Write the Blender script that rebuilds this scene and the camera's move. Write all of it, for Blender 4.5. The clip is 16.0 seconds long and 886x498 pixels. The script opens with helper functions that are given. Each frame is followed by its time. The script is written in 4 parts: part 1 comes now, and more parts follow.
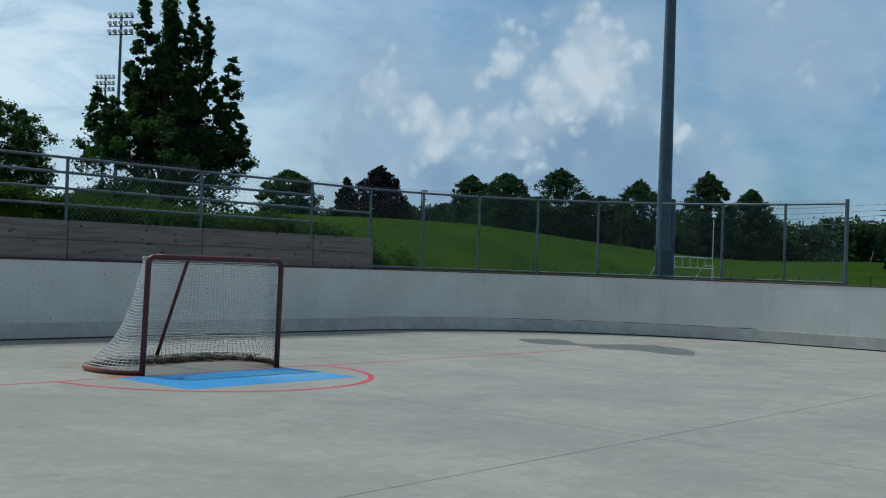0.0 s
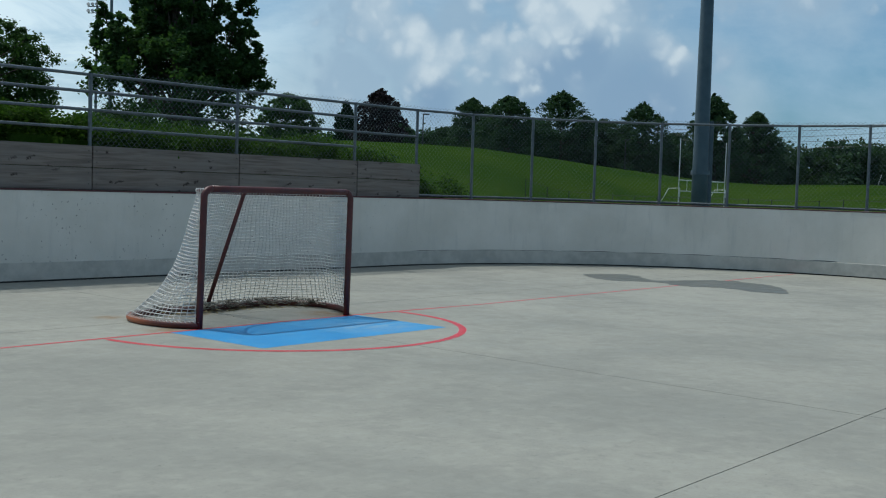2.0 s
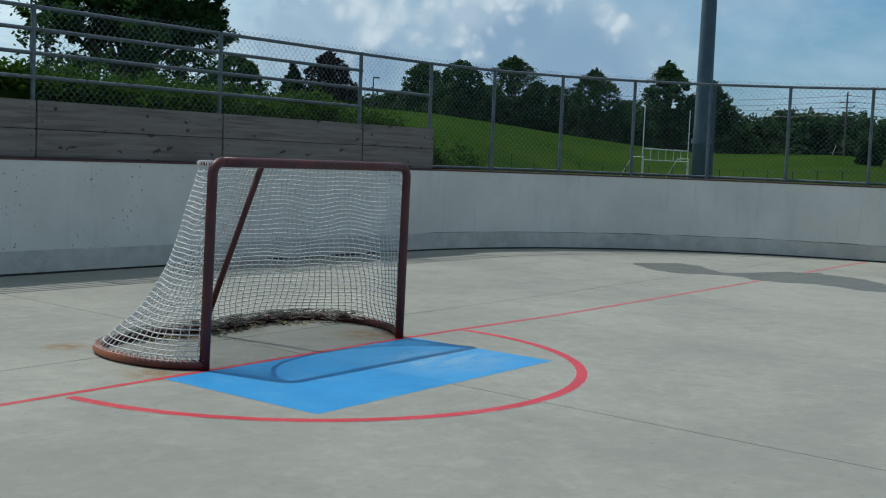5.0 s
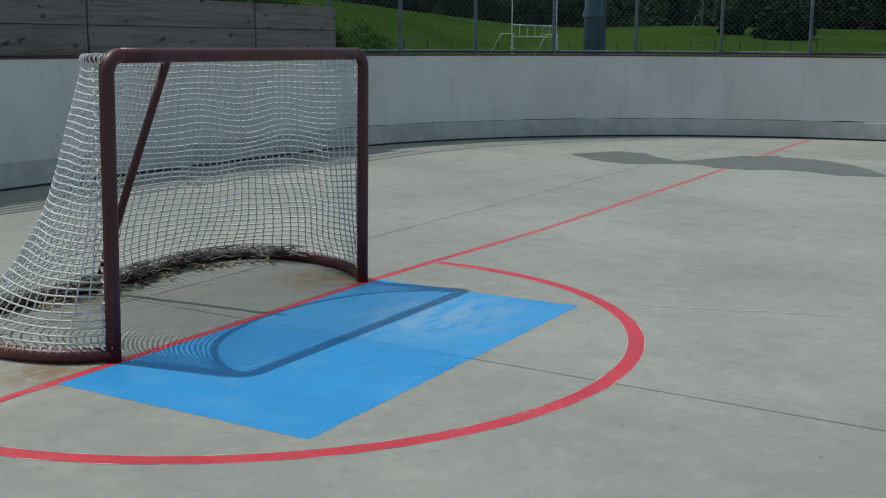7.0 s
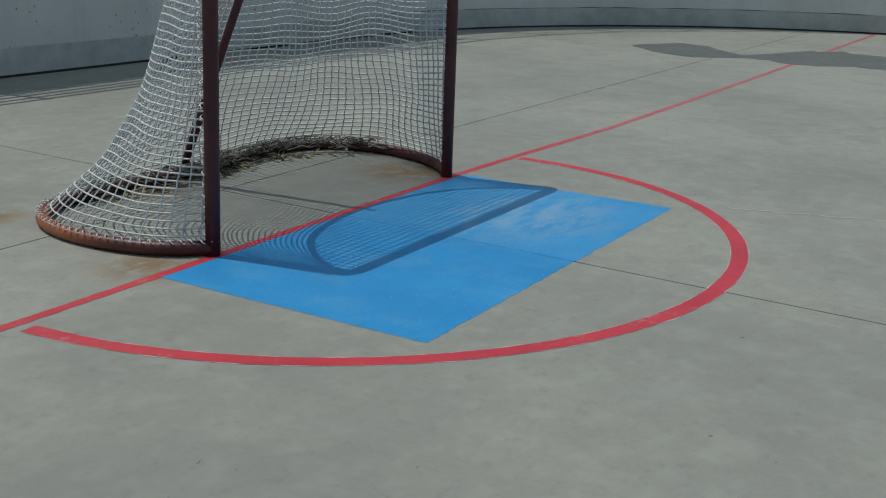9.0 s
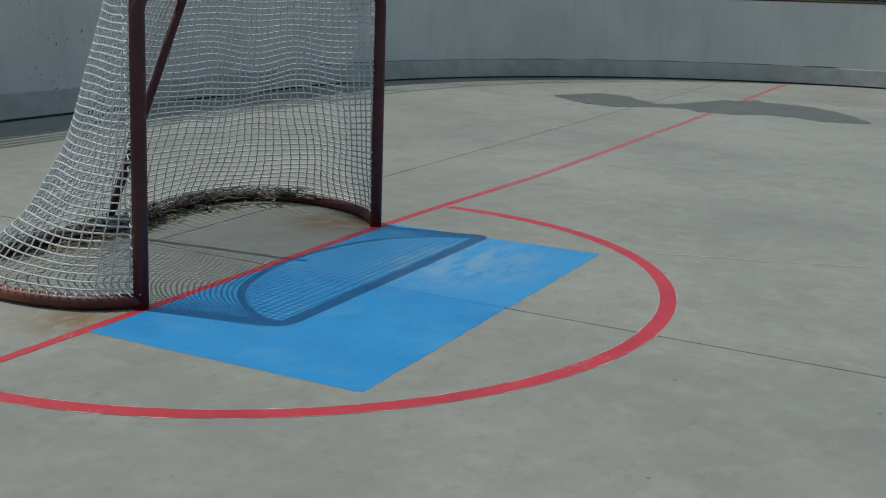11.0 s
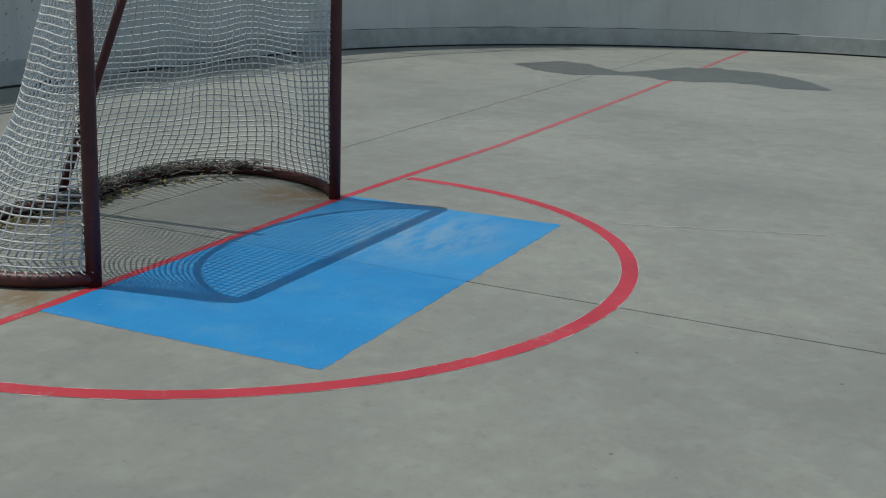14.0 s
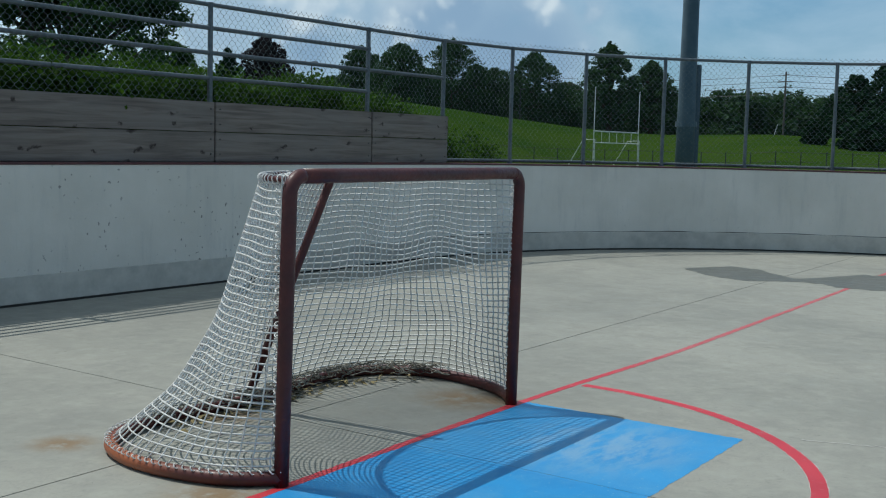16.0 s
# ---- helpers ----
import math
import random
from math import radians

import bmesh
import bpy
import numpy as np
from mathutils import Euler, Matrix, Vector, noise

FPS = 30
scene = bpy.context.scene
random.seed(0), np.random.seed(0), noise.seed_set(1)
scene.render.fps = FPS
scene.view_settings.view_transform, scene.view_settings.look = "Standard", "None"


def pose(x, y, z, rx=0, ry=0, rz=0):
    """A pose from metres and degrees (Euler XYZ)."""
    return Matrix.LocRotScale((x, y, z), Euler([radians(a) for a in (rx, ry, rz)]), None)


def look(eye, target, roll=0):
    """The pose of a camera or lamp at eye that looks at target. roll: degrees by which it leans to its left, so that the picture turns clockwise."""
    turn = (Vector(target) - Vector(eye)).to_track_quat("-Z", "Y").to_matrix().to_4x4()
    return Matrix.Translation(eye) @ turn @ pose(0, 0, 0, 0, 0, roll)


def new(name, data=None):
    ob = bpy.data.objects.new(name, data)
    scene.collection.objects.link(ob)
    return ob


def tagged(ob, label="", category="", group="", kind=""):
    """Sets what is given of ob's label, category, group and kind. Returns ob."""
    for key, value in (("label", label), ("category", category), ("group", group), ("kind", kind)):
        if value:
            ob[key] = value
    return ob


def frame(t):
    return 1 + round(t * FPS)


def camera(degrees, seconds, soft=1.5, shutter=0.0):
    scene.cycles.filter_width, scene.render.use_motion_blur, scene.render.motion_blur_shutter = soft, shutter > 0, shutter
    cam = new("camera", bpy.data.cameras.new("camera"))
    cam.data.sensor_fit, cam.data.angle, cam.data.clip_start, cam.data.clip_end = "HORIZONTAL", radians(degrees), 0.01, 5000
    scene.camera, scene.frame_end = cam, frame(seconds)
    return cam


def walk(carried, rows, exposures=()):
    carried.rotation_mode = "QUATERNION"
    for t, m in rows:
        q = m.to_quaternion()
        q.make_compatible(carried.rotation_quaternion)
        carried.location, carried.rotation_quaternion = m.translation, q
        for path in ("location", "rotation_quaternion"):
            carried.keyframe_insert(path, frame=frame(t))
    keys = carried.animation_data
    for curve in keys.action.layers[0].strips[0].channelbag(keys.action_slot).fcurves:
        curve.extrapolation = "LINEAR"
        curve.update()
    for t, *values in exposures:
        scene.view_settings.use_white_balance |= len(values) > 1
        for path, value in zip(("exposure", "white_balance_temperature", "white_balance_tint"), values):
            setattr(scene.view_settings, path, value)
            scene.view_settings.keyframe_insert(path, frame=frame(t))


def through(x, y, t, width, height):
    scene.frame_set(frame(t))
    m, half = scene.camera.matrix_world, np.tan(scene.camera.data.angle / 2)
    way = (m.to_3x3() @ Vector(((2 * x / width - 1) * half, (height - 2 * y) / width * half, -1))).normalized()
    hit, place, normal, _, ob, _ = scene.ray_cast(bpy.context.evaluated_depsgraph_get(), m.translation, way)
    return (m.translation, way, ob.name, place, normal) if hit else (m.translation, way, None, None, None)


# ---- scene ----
# stops and white balance along the way
EXPOSURES = [(0, -0.38, 6040, 6), (2, -0.28, 6190, 6), (3.5, -0.22, 6240, 6), (6, -0.24, 6290, 6), (7, -0.29, 6340, 7), (7.5, -0.43, 6340, 7), (8.5, -0.51, 6340, 7), (9, -0.57, 6340, 7), (14, -0.57, 6340, 7), (14.5, -0.59, 6340, 7), (15, -0.65, 6340, 6), (15.5, -0.34, 6290, 6), (16, -0.18, 6240, 6)]
cam = camera(42.0, 16.0, soft=1.12)
PATH = [
    (0, (-8.349, -10.034, 1.261), (-6.799, -8.77, 1.29), 2.0),
    (0.5, (-8.181, -9.581, 1.266), (-6.578, -8.385, 1.249), 0.9),
    (1, (-8.054, -9.165, 1.272), (-6.529, -7.872, 1.262), 2.4),
    (1.5, (-7.852, -8.663, 1.249), (-6.327, -7.371, 1.185), 0.0),
    (2, (-7.56, -8.075, 1.304), (-6.003, -6.823, 1.202), 1.8),
    (2.5, (-7.38, -7.674, 1.326), (-5.822, -6.422, 1.251), 0.7),
    (3, (-7.043, -7.092, 1.321), (-5.489, -5.835, 1.25), 2.0),
    (3.5, (-6.756, -6.624, 1.323), (-5.152, -5.439, 1.176), 1.3),
    (6, (-4.94, -4.202, 1.33), (-3.318, -3.045, 1.159), 2.9),
    (6.5, (-4.636, -3.813, 1.321), (-2.978, -2.738, 1.012), -1.0),
    (7, (-4.337, -3.427, 1.31), (-2.613, -2.475, 0.958), 0.4),
    (7.5, (-4.237, -3.099, 1.357), (-2.444, -2.31, 0.952), 1.3),
    (8, (-4.277, -3.017, 1.35), (-2.467, -2.26, 0.962), 4.3),
    (8.5, (-4.328, -3.036, 1.32), (-2.597, -2.161, 0.831), 2.9),
    (9, (-4.394, -3.086, 1.339), (-2.729, -2.121, 0.793), 1.6),
    (11.5, (-4.413, -3.054, 1.328), (-2.657, -2.21, 0.877), 1.5),
    (12, (-4.397, -3.049, 1.332), (-2.653, -2.202, 0.841), 1.5),
    (12.5, (-4.37, -3.039, 1.327), (-2.64, -2.173, 0.82), 1.3),
    (13, (-4.357, -3.034, 1.324), (-2.628, -2.172, 0.803), 1.5),
    (13.5, (-4.339, -3.033, 1.325), (-2.609, -2.172, 0.811), 1.6),
    (14, (-4.344, -3.042, 1.33), (-2.581, -2.244, 0.822), 1.5),
    (14.5, (-4.37, -3.036, 1.353), (-2.608, -2.195, 0.92), 1.3),
    (15, (-4.377, -2.989, 1.38), (-2.675, -1.97, 1.131), 1.0),
    (15.5, (-4.427, -3.012, 1.392), (-2.752, -1.929, 1.244), 1.4),
    (16, (-4.445, -2.985, 1.393), (-2.767, -1.912, 1.212), 1.5),
]
walk(cam, [(t, look(eye, target, roll)) for t, eye, target, roll in PATH], EXPOSURES)

# ---------- world, sun, exposure ----------
SUN_DIR = Vector((-0.075, 0.61, 1.25)).normalized()
SUN_EL = math.asin(SUN_DIR.z)
SUN_AZ = math.atan2(SUN_DIR.x, SUN_DIR.y)
sun_data = bpy.data.lights.new("sun", "SUN")
sun_data.energy = 3.2
sun_data.angle = radians(0.3)
sun_data.color = (1.0, 0.96, 0.9)
sun = new("sun", sun_data)
sun.matrix_world = look(SUN_DIR * 60, (0, 0, 0))

world = bpy.data.worlds.new("sky")
scene.world = world
world.use_nodes = True


class Nodes:
    """Short-hand for building node trees."""

    def __init__(self, tree):
        self.t = tree

    def add(self, kind, ins=None, **props):
        n = self.t.nodes.new(kind)
        for k, v in props.items():
            setattr(n, k, v)
        for k, v in (ins or {}).items():
            self.put(n.inputs[k], v)
        return n

    def put(self, socket, v):
        if isinstance(v, bpy.types.NodeSocket):
            self.t.links.new(v, socket)
        elif isinstance(v, bpy.types.Node):
            self.t.links.new(v.outputs[0], socket)
        else:
            socket.default_value = v

    def math(self, op, a, b=0.0, c=0.0, clamp=False):
        n = self.add("ShaderNodeMath", {0: a, 1: b, 2: c}, operation=op)
        n.use_clamp = clamp
        return n.outputs[0]

    def vmath(self, op, a, b=(0, 0, 0)):
        n = self.add("ShaderNodeVectorMath", {0: a, 1: b}, operation=op)
        return n.outputs[1] if op in ("DISTANCE", "LENGTH", "DOT_PRODUCT") else n.outputs[0]

    def noise(self, vec, scale, detail=4.0, rough=0.55, distort=0.0):
        n = self.add("ShaderNodeTexNoise", {"Vector": vec, "Scale": scale, "Detail": detail, "Roughness": rough, "Distortion": distort})
        return n.outputs["Fac"]

    def ramp(self, fac, stops):
        n = self.add("ShaderNodeValToRGB", {0: fac})
        r = n.color_ramp
        while len(r.elements) < len(stops):
            r.elements.new(0.5)
        for e, (p, c) in zip(r.elements, stops):
            e.position = p
            e.color = (c, c, c, 1) if isinstance(c, (int, float)) else (*c, 1)
        return n.outputs[0]

    def span(self, v, a, b, lo=0.0, hi=1.0, smooth=True):
        n = self.add("ShaderNodeMapRange", {"Value": v, "From Min": a, "From Max": b, "To Min": lo, "To Max": hi})
        n.interpolation_type = "SMOOTHSTEP" if smooth else "LINEAR"
        return n.outputs[0]

    def mix(self, fac, a, b, blend="MIX"):
        n = self.add("ShaderNodeMix", data_type="RGBA", blend_type=blend)
        self.put(n.inputs[0], fac)
        self.put(n.inputs[6], a if not isinstance(a, tuple) else (*a[:3], 1))
        self.put(n.inputs[7], b if not isinstance(b, tuple) else (*b[:3], 1))
        return n.outputs[2]


def build_sky():
    wt = world.node_tree
    wt.nodes.clear()
    n = Nodes(wt)
    out = n.add("ShaderNodeOutputWorld")
    sky = n.add("ShaderNodeTexSky", sky_type="NISHITA", sun_disc=False, sun_elevation=SUN_EL, sun_rotation=SUN_AZ, air_density=1.0, dust_density=1.6, ozone_density=1.2)
    d = n.add("ShaderNodeTexCoord").outputs["Generated"]
    sep = n.add("ShaderNodeSeparateXYZ", {0: d})
    warp = n.noise(d, 9.0, 6.0, 0.6)
    fine = n.noise(d, 26.0, 5.0, 0.6)
    # heaps of cumulus: azimuth, elevation and radius in degrees
    heaps = [(42.5, 8.4, 1.5), (41.2, 7.0, 1.7), (39.4, 6.1, 1.8), (36.6, 6.3, 1.8), (34.9, 5.5, 1.9), (32.6, 10.7, 1.5), (32.0, 8.6, 1.9),
             (34.1, 8.6, 1.6), (35.8, 10.3, 1.2), (29.6, 7.5, 1.0), (30.4, 9.3, 1.6), (38.3, 8.4, 1.2), (28.5, 7.0, 0.9), (37.3, 4.4, 1.6),
             (38.9, 4.2, 2.0), (35.0, 3.6, 2.0), (31.4, 6.3, 1.8), (27.4, 5.1, 1.5), (30.6, 3.8, 1.8), (43.5, 5.1, 1.4),
             (23.2, 11.4, 1.5), (21.3, 10.3, 1.4), (24.7, 10.1, 0.9)]
    mass = None
    for az, el, rad in heaps:
        a, e = radians(az), radians(el)
        c = (math.cos(e) * math.cos(a), math.cos(e) * math.sin(a), math.sin(e))
        dist = n.vmath("DISTANCE", d, c)
        blob = n.math("SUBTRACT", 1.0, n.math("DIVIDE", dist, radians(rad) * 1.75))
        mass = blob if mass is None else n.math("SMOOTH_MAX", mass, blob, 0.25)
    mass = n.math("ADD", mass, n.math("MULTIPLY", n.math("SUBTRACT", warp, 0.5), 1.1))
    mass = n.math("ADD", mass, n.math("MULTIPLY", n.math("SUBTRACT", fine, 0.5), 0.35))
    bend = n.vmath("ADD", d, n.vmath("MULTIPLY", n.vmath("SUBTRACT", n.add("ShaderNodeTexNoise", {"Vector": d, "Scale": 30.0, "Detail": 4.0}).outputs["Color"], (0.5, 0.5, 0.5)), (0.03, 0.03, 0.03)))
    big = n.add("ShaderNodeTexVoronoi", {"Vector": bend, "Scale": 30.0, "Smoothness": 0.6}, feature="SMOOTH_F1").outputs["Distance"]
    small = n.add("ShaderNodeTexVoronoi", {"Vector": bend, "Scale": 75.0, "Smoothness": 0.6}, feature="SMOOTH_F1").outputs["Distance"]
    cell = n.math("ADD", n.span(big, 0.6, 0.1, 0.0, 0.65), n.span(small, 0.6, 0.1, 0.0, 0.35))
    heap = n.span(n.math("ADD", mass, n.math("MULTIPLY", n.math("SUBTRACT", cell, 0.5), 0.75)), -0.2, 0.32)
    body = n.span(mass, -0.95, 0.15)
    # sunlit heads: azimuth, elevation and radius in degrees
    heads = [(42.2, 8.5, 1.0), (41.2, 7.3, 0.8), (31.9, 11.0, 1.3), (32.9, 10.3, 1.0), (31.6, 8.8, 1.0), (30.9, 8.4, 0.8), (33.4, 7.9, 1.0), (34.1, 8.7, 0.9),
             (35.2, 7.0, 1.0), (28.2, 7.7, 0.8), (37.7, 6.4, 0.9), (36.8, 10.2, 0.9), (36.0, 11.8, 0.9), (39.6, 5.8, 0.9)]
    puff = None
    for az, el, rad in heads:
        a, e = radians(az), radians(el)
        c = (math.cos(e) * math.cos(a), math.cos(e) * math.sin(a), math.sin(e))
        blob = n.math("SUBTRACT", 1.0, n.math("DIVIDE", n.vmath("DISTANCE", d, c), radians(rad) * 2.3))
        puff = blob if puff is None else n.math("SMOOTH_MAX", puff, blob, 0.3)
    puff = n.math("ADD", n.math("MULTIPLY", n.span(puff, -0.3, 0.9), 0.6), n.math("MULTIPLY", cell, 0.55))
    puff = n.math("ADD", puff, n.math("MULTIPLY", n.math("SUBTRACT", warp, 0.5), 0.8))
    # thin veils everywhere
    flat = n.vmath("MULTIPLY", d, (1.0, 1.0, 2.6))
    veil = n.span(n.noise(flat, 3.2, 7.0, 0.62, 0.5), 0.3, 0.66)
    low = n.span(sep.outputs[2], 0.16, 0.0, 0.0, 0.5)
    veil = n.math("MULTIPLY", n.math("ADD", n.math("MULTIPLY", veil, 0.75), low, clamp=True), 0.9)
    high = n.span(sep.outputs[2], 0.22, 0.6, 0.0, 0.65)
    veil = n.math("MAXIMUM", veil, high)
    heapcol = n.mix(n.span(puff, 0.28, 0.98), (6.0, 8.3, 10.6), (12.6, 13.8, 14.5))
    glow = n.span(n.vmath("DOT_PRODUCT", d, (math.cos(radians(100)), math.sin(radians(100)), 0.0)), 0.2, 0.8)
    veilcol = n.mix(n.noise(flat, 6.0, 4.0), (4.6, 7.4, 10.2), (8.8, 11.4, 13.4))
    glow = n.math("MULTIPLY", glow, n.span(n.noise(flat, 7.0, 7.0, 0.62, 0.6), 0.3, 0.62, 0.55, 1.0))
    veilcol = n.mix(n.math("MULTIPLY", glow, 0.96), veilcol, (14.6, 17.0, 18.0))
    veil = n.math("MAXIMUM", veil, n.math("MULTIPLY", glow, 0.92))
    veilcol = n.mix(high, veilcol, (9.4, 9.6, 9.2))
    col = n.mix(veil, n.mix(1.0, sky.outputs[0], (0.74, 1.32, 1.72), "MULTIPLY"), veilcol)
    col = n.mix(n.math("MULTIPLY", body, 0.55), col, n.mix(n.span(warp, 0.3, 0.7), (5.4, 7.9, 10.4), (8.6, 10.6, 12.2)))
    col = n.mix(n.math("MULTIPLY", heap, 0.78), col, heapcol)
    shade = None
    for az, el, rad in ((29.6, 4.2, 4.2), (32.2, 6.5, 2.2), (34.3, 5.5, 2.4), (39.4, 4.4, 2.0)):
        a, e = radians(az), radians(el)
        c = (math.cos(e) * math.cos(a), math.cos(e) * math.sin(a), math.sin(e))
        blob = n.math("SUBTRACT", 1.0, n.math("DIVIDE", n.vmath("DISTANCE", d, c), radians(rad)))
        shade = blob if shade is None else n.math("SMOOTH_MAX", shade, blob, 0.2)
    shade = n.span(n.math("ADD", shade, n.math("MULTIPLY", n.math("SUBTRACT", warp, 0.5), 1.2)), 0.0, 0.7)
    shade = n.math("MULTIPLY", n.math("MULTIPLY", shade, n.span(puff, 0.9, 0.4)), 0.6)
    col = n.mix(shade, col, (3.7, 5.9, 8.8))
    bg = n.add("ShaderNodeBackground", {"Color": col, "Strength": 0.063})
    wt.links.new(bg.outputs[0], out.inputs[0])


build_sky()


# ---------- materials ----------
def material(name):
    m = bpy.data.materials.new(name)
    m.use_nodes = True
    m.node_tree.nodes.clear()
    n = Nodes(m.node_tree)
    out = n.add("ShaderNodeOutputMaterial")
    b = n.add("ShaderNodeBsdfPrincipled")
    m.node_tree.links.new(b.outputs[0], out.inputs[0])
    return m, n, b


def place(n, scale=(1, 1, 1)):
    return n.add("ShaderNodeMapping", {"Vector": n.add("ShaderNodeTexCoord").outputs["Object"], "Scale": scale}).outputs[0]


def world_place(n):
    return n.add("ShaderNodeNewGeometry").outputs["Position"]


def bump(n, b, height, strength, dist=0.01):
    k = n.add("ShaderNodeBump", {"Height": height, "Strength": strength, "Distance": dist})
    n.put(b.inputs["Normal"], k)


def concrete_floor():
    m, n, b = material("worn_concrete")
    p = world_place(n)
    big = n.noise(p, 0.45, 5.0, 0.6, 0.4)
    mid = n.noise(p, 2.3, 6.0, 0.65)
    fine = n.noise(p, 60.0, 3.0, 0.7)
    streak = n.noise(n.vmath("MULTIPLY", p, (1.0, 0.8, 1.0)), 1.3, 8.0, 0.68)
    col = n.mix(n.span(big, 0.3, 0.7), (0.24, 0.24, 0.208), (0.322, 0.317, 0.27))
    col = n.mix(n.span(mid, 0.47, 0.69, 0.0, 0.38), col, (0.205, 0.207, 0.192))
    col = n.mix(n.span(streak, 0.54, 0.75, 0.0, 0.1), col, (0.37, 0.37, 0.325))
    col = n.mix(n.span(fine, 0.35, 0.75, 0.0, 0.38), col, (0.2, 0.2, 0.185))
    blot = n.noise(p, 7.5, 7.0, 0.72)
    col = n.mix(n.math("MULTIPLY", n.span(blot, 0.46, 0.65, 0.0, 0.4), n.span(big, 0.35, 0.6, 0.45, 1.0)), col, (0.37, 0.37, 0.315))
    col = n.mix(n.span(n.noise(n.vmath("ADD", p, (7.3, 2.1, 0.0)), 13.0, 6.0, 0.7), 0.53, 0.69, 0.0, 0.32), col, (0.165, 0.167, 0.146))
    nick = n.noise(n.vmath("MULTIPLY", p, (1.0, 2.2, 1.0)), 17.0, 3.0, 0.6)
    col = n.mix(n.span(nick, 0.715, 0.74, 0.0, 0.6), col, (0.1, 0.1, 0.09))
    # rust runs near the goal feet and the frame
    rust = None
    for cx, cy, r in ((-1.2, 0.1, 0.34), (0.9, 0.26, 0.4), (0.98, 0.1, 0.22), (-1.05, 1.2, 0.22), (-0.2, 1.0, 0.3)):
        s = n.span(n.vmath("DISTANCE", p, (cx, cy, 0.0)), r, 0.0)
        rust = s if rust is None else n.math("MAXIMUM", rust, s)
    rust = n.math("MULTIPLY", rust, n.span(n.noise(p, 9.0, 5.0, 0.7), 0.3, 0.56))
    col = n.mix(n.math("MULTIPLY", rust, 0.8), col, (0.2, 0.115, 0.04))
    # pocks
    pock = n.add("ShaderNodeTexVoronoi", {"Vector": p, "Scale": 3.1}).outputs["Distance"]
    col = n.mix(n.span(pock, 0.03, 0.012, 0.0, 0.7), col, (0.09, 0.09, 0.08))
    n.put(b.inputs["Base Color"], col)
    n.put(b.inputs["Roughness"], n.span(mid, 0.3, 0.7, 0.62, 0.85))
    n.put(b.inputs["Specular IOR Level"], 0.35)
    bump(n, b, n.math("ADD", fine, n.math("MULTIPLY", mid, 1.5)), 0.25, 0.004)
    return m


def wall_paint():
    m, n, b = material("white_painted_concrete")
    p = world_place(n)
    big = n.noise(p, 0.9, 5.0, 0.6)
    fine = n.noise(p, 30.0, 4.0, 0.7)
    drip = n.noise(n.vmath("MULTIPLY", p, (5.0, 5.0, 0.7)), 1.4, 5.0, 0.65)
    col = n.mix(n.span(big, 0.3, 0.7), (0.56, 0.552, 0.5), (0.66, 0.648, 0.596))
    col = n.mix(n.span(drip, 0.52, 0.75, 0.0, 0.35), col, (0.4, 0.415, 0.405))
    chip = n.add("ShaderNodeTexVoronoi", {"Vector": n.vmath("ADD", p, n.vmath("MULTIPLY", n.add("ShaderNodeTexNoise", {"Vector": p, "Scale": 30.0}).outputs["Color"], (0.06, 0.06, 0.06))), "Scale": 15.0})
    pick = n.span(n.add("ShaderNodeSeparateColor", {0: chip.outputs["Color"]}).outputs[0], 0.3, 0.37)
    pick = n.math("MULTIPLY", pick, n.span(n.noise(p, 1.1, 3.0), 0.36, 0.58))
    # pucks chip the stretch behind the goal most
    behind = n.span(n.add("ShaderNodeSeparateXYZ", {0: p}).outputs[0], 8.0, 4.5, 0.12, 1.0)
    pick = n.math("MULTIPLY", pick, behind)
    spots = n.math("MULTIPLY", n.span(chip.outputs["Distance"], 0.2, 0.1), pick)
    col = n.mix(n.math("MULTIPLY", spots, 0.9), col, (0.1, 0.1, 0.095))
    n.put(b.inputs["Base Color"], col)
    n.put(b.inputs["Roughness"], 0.6)
    bump(n, b, n.math("SUBTRACT", fine, n.math("MULTIPLY", spots, 2.0)), 0.25, 0.006)
    return m


def plain(name, a, c, rough=0.6, metal=0.0, scale=12.0, relief=0.2, detail=5.0, stretch=(1, 1, 1), spec=0.5):
    m, n, b = material(name)
    p = n.vmath("MULTIPLY", world_place(n), stretch)
    f = n.noise(p, scale, detail, 0.65)
    g = n.noise(p, scale * 0.17, 3.0, 0.6)
    n.put(b.inputs["Base Color"], n.mix(n.span(n.math("ADD", n.math("MULTIPLY", f, 0.6), n.math("MULTIPLY", g, 0.4)), 0.33, 0.67), a, c))
    n.put(b.inputs["Roughness"], n.span(g, 0.3, 0.7, rough * 0.85, min(1.0, rough * 1.15)))
    n.put(b.inputs["Metallic"], metal)
    n.put(b.inputs["Specular IOR Level"], spec)
    if relief:
        bump(n, b, f, relief, 0.004)
    return m


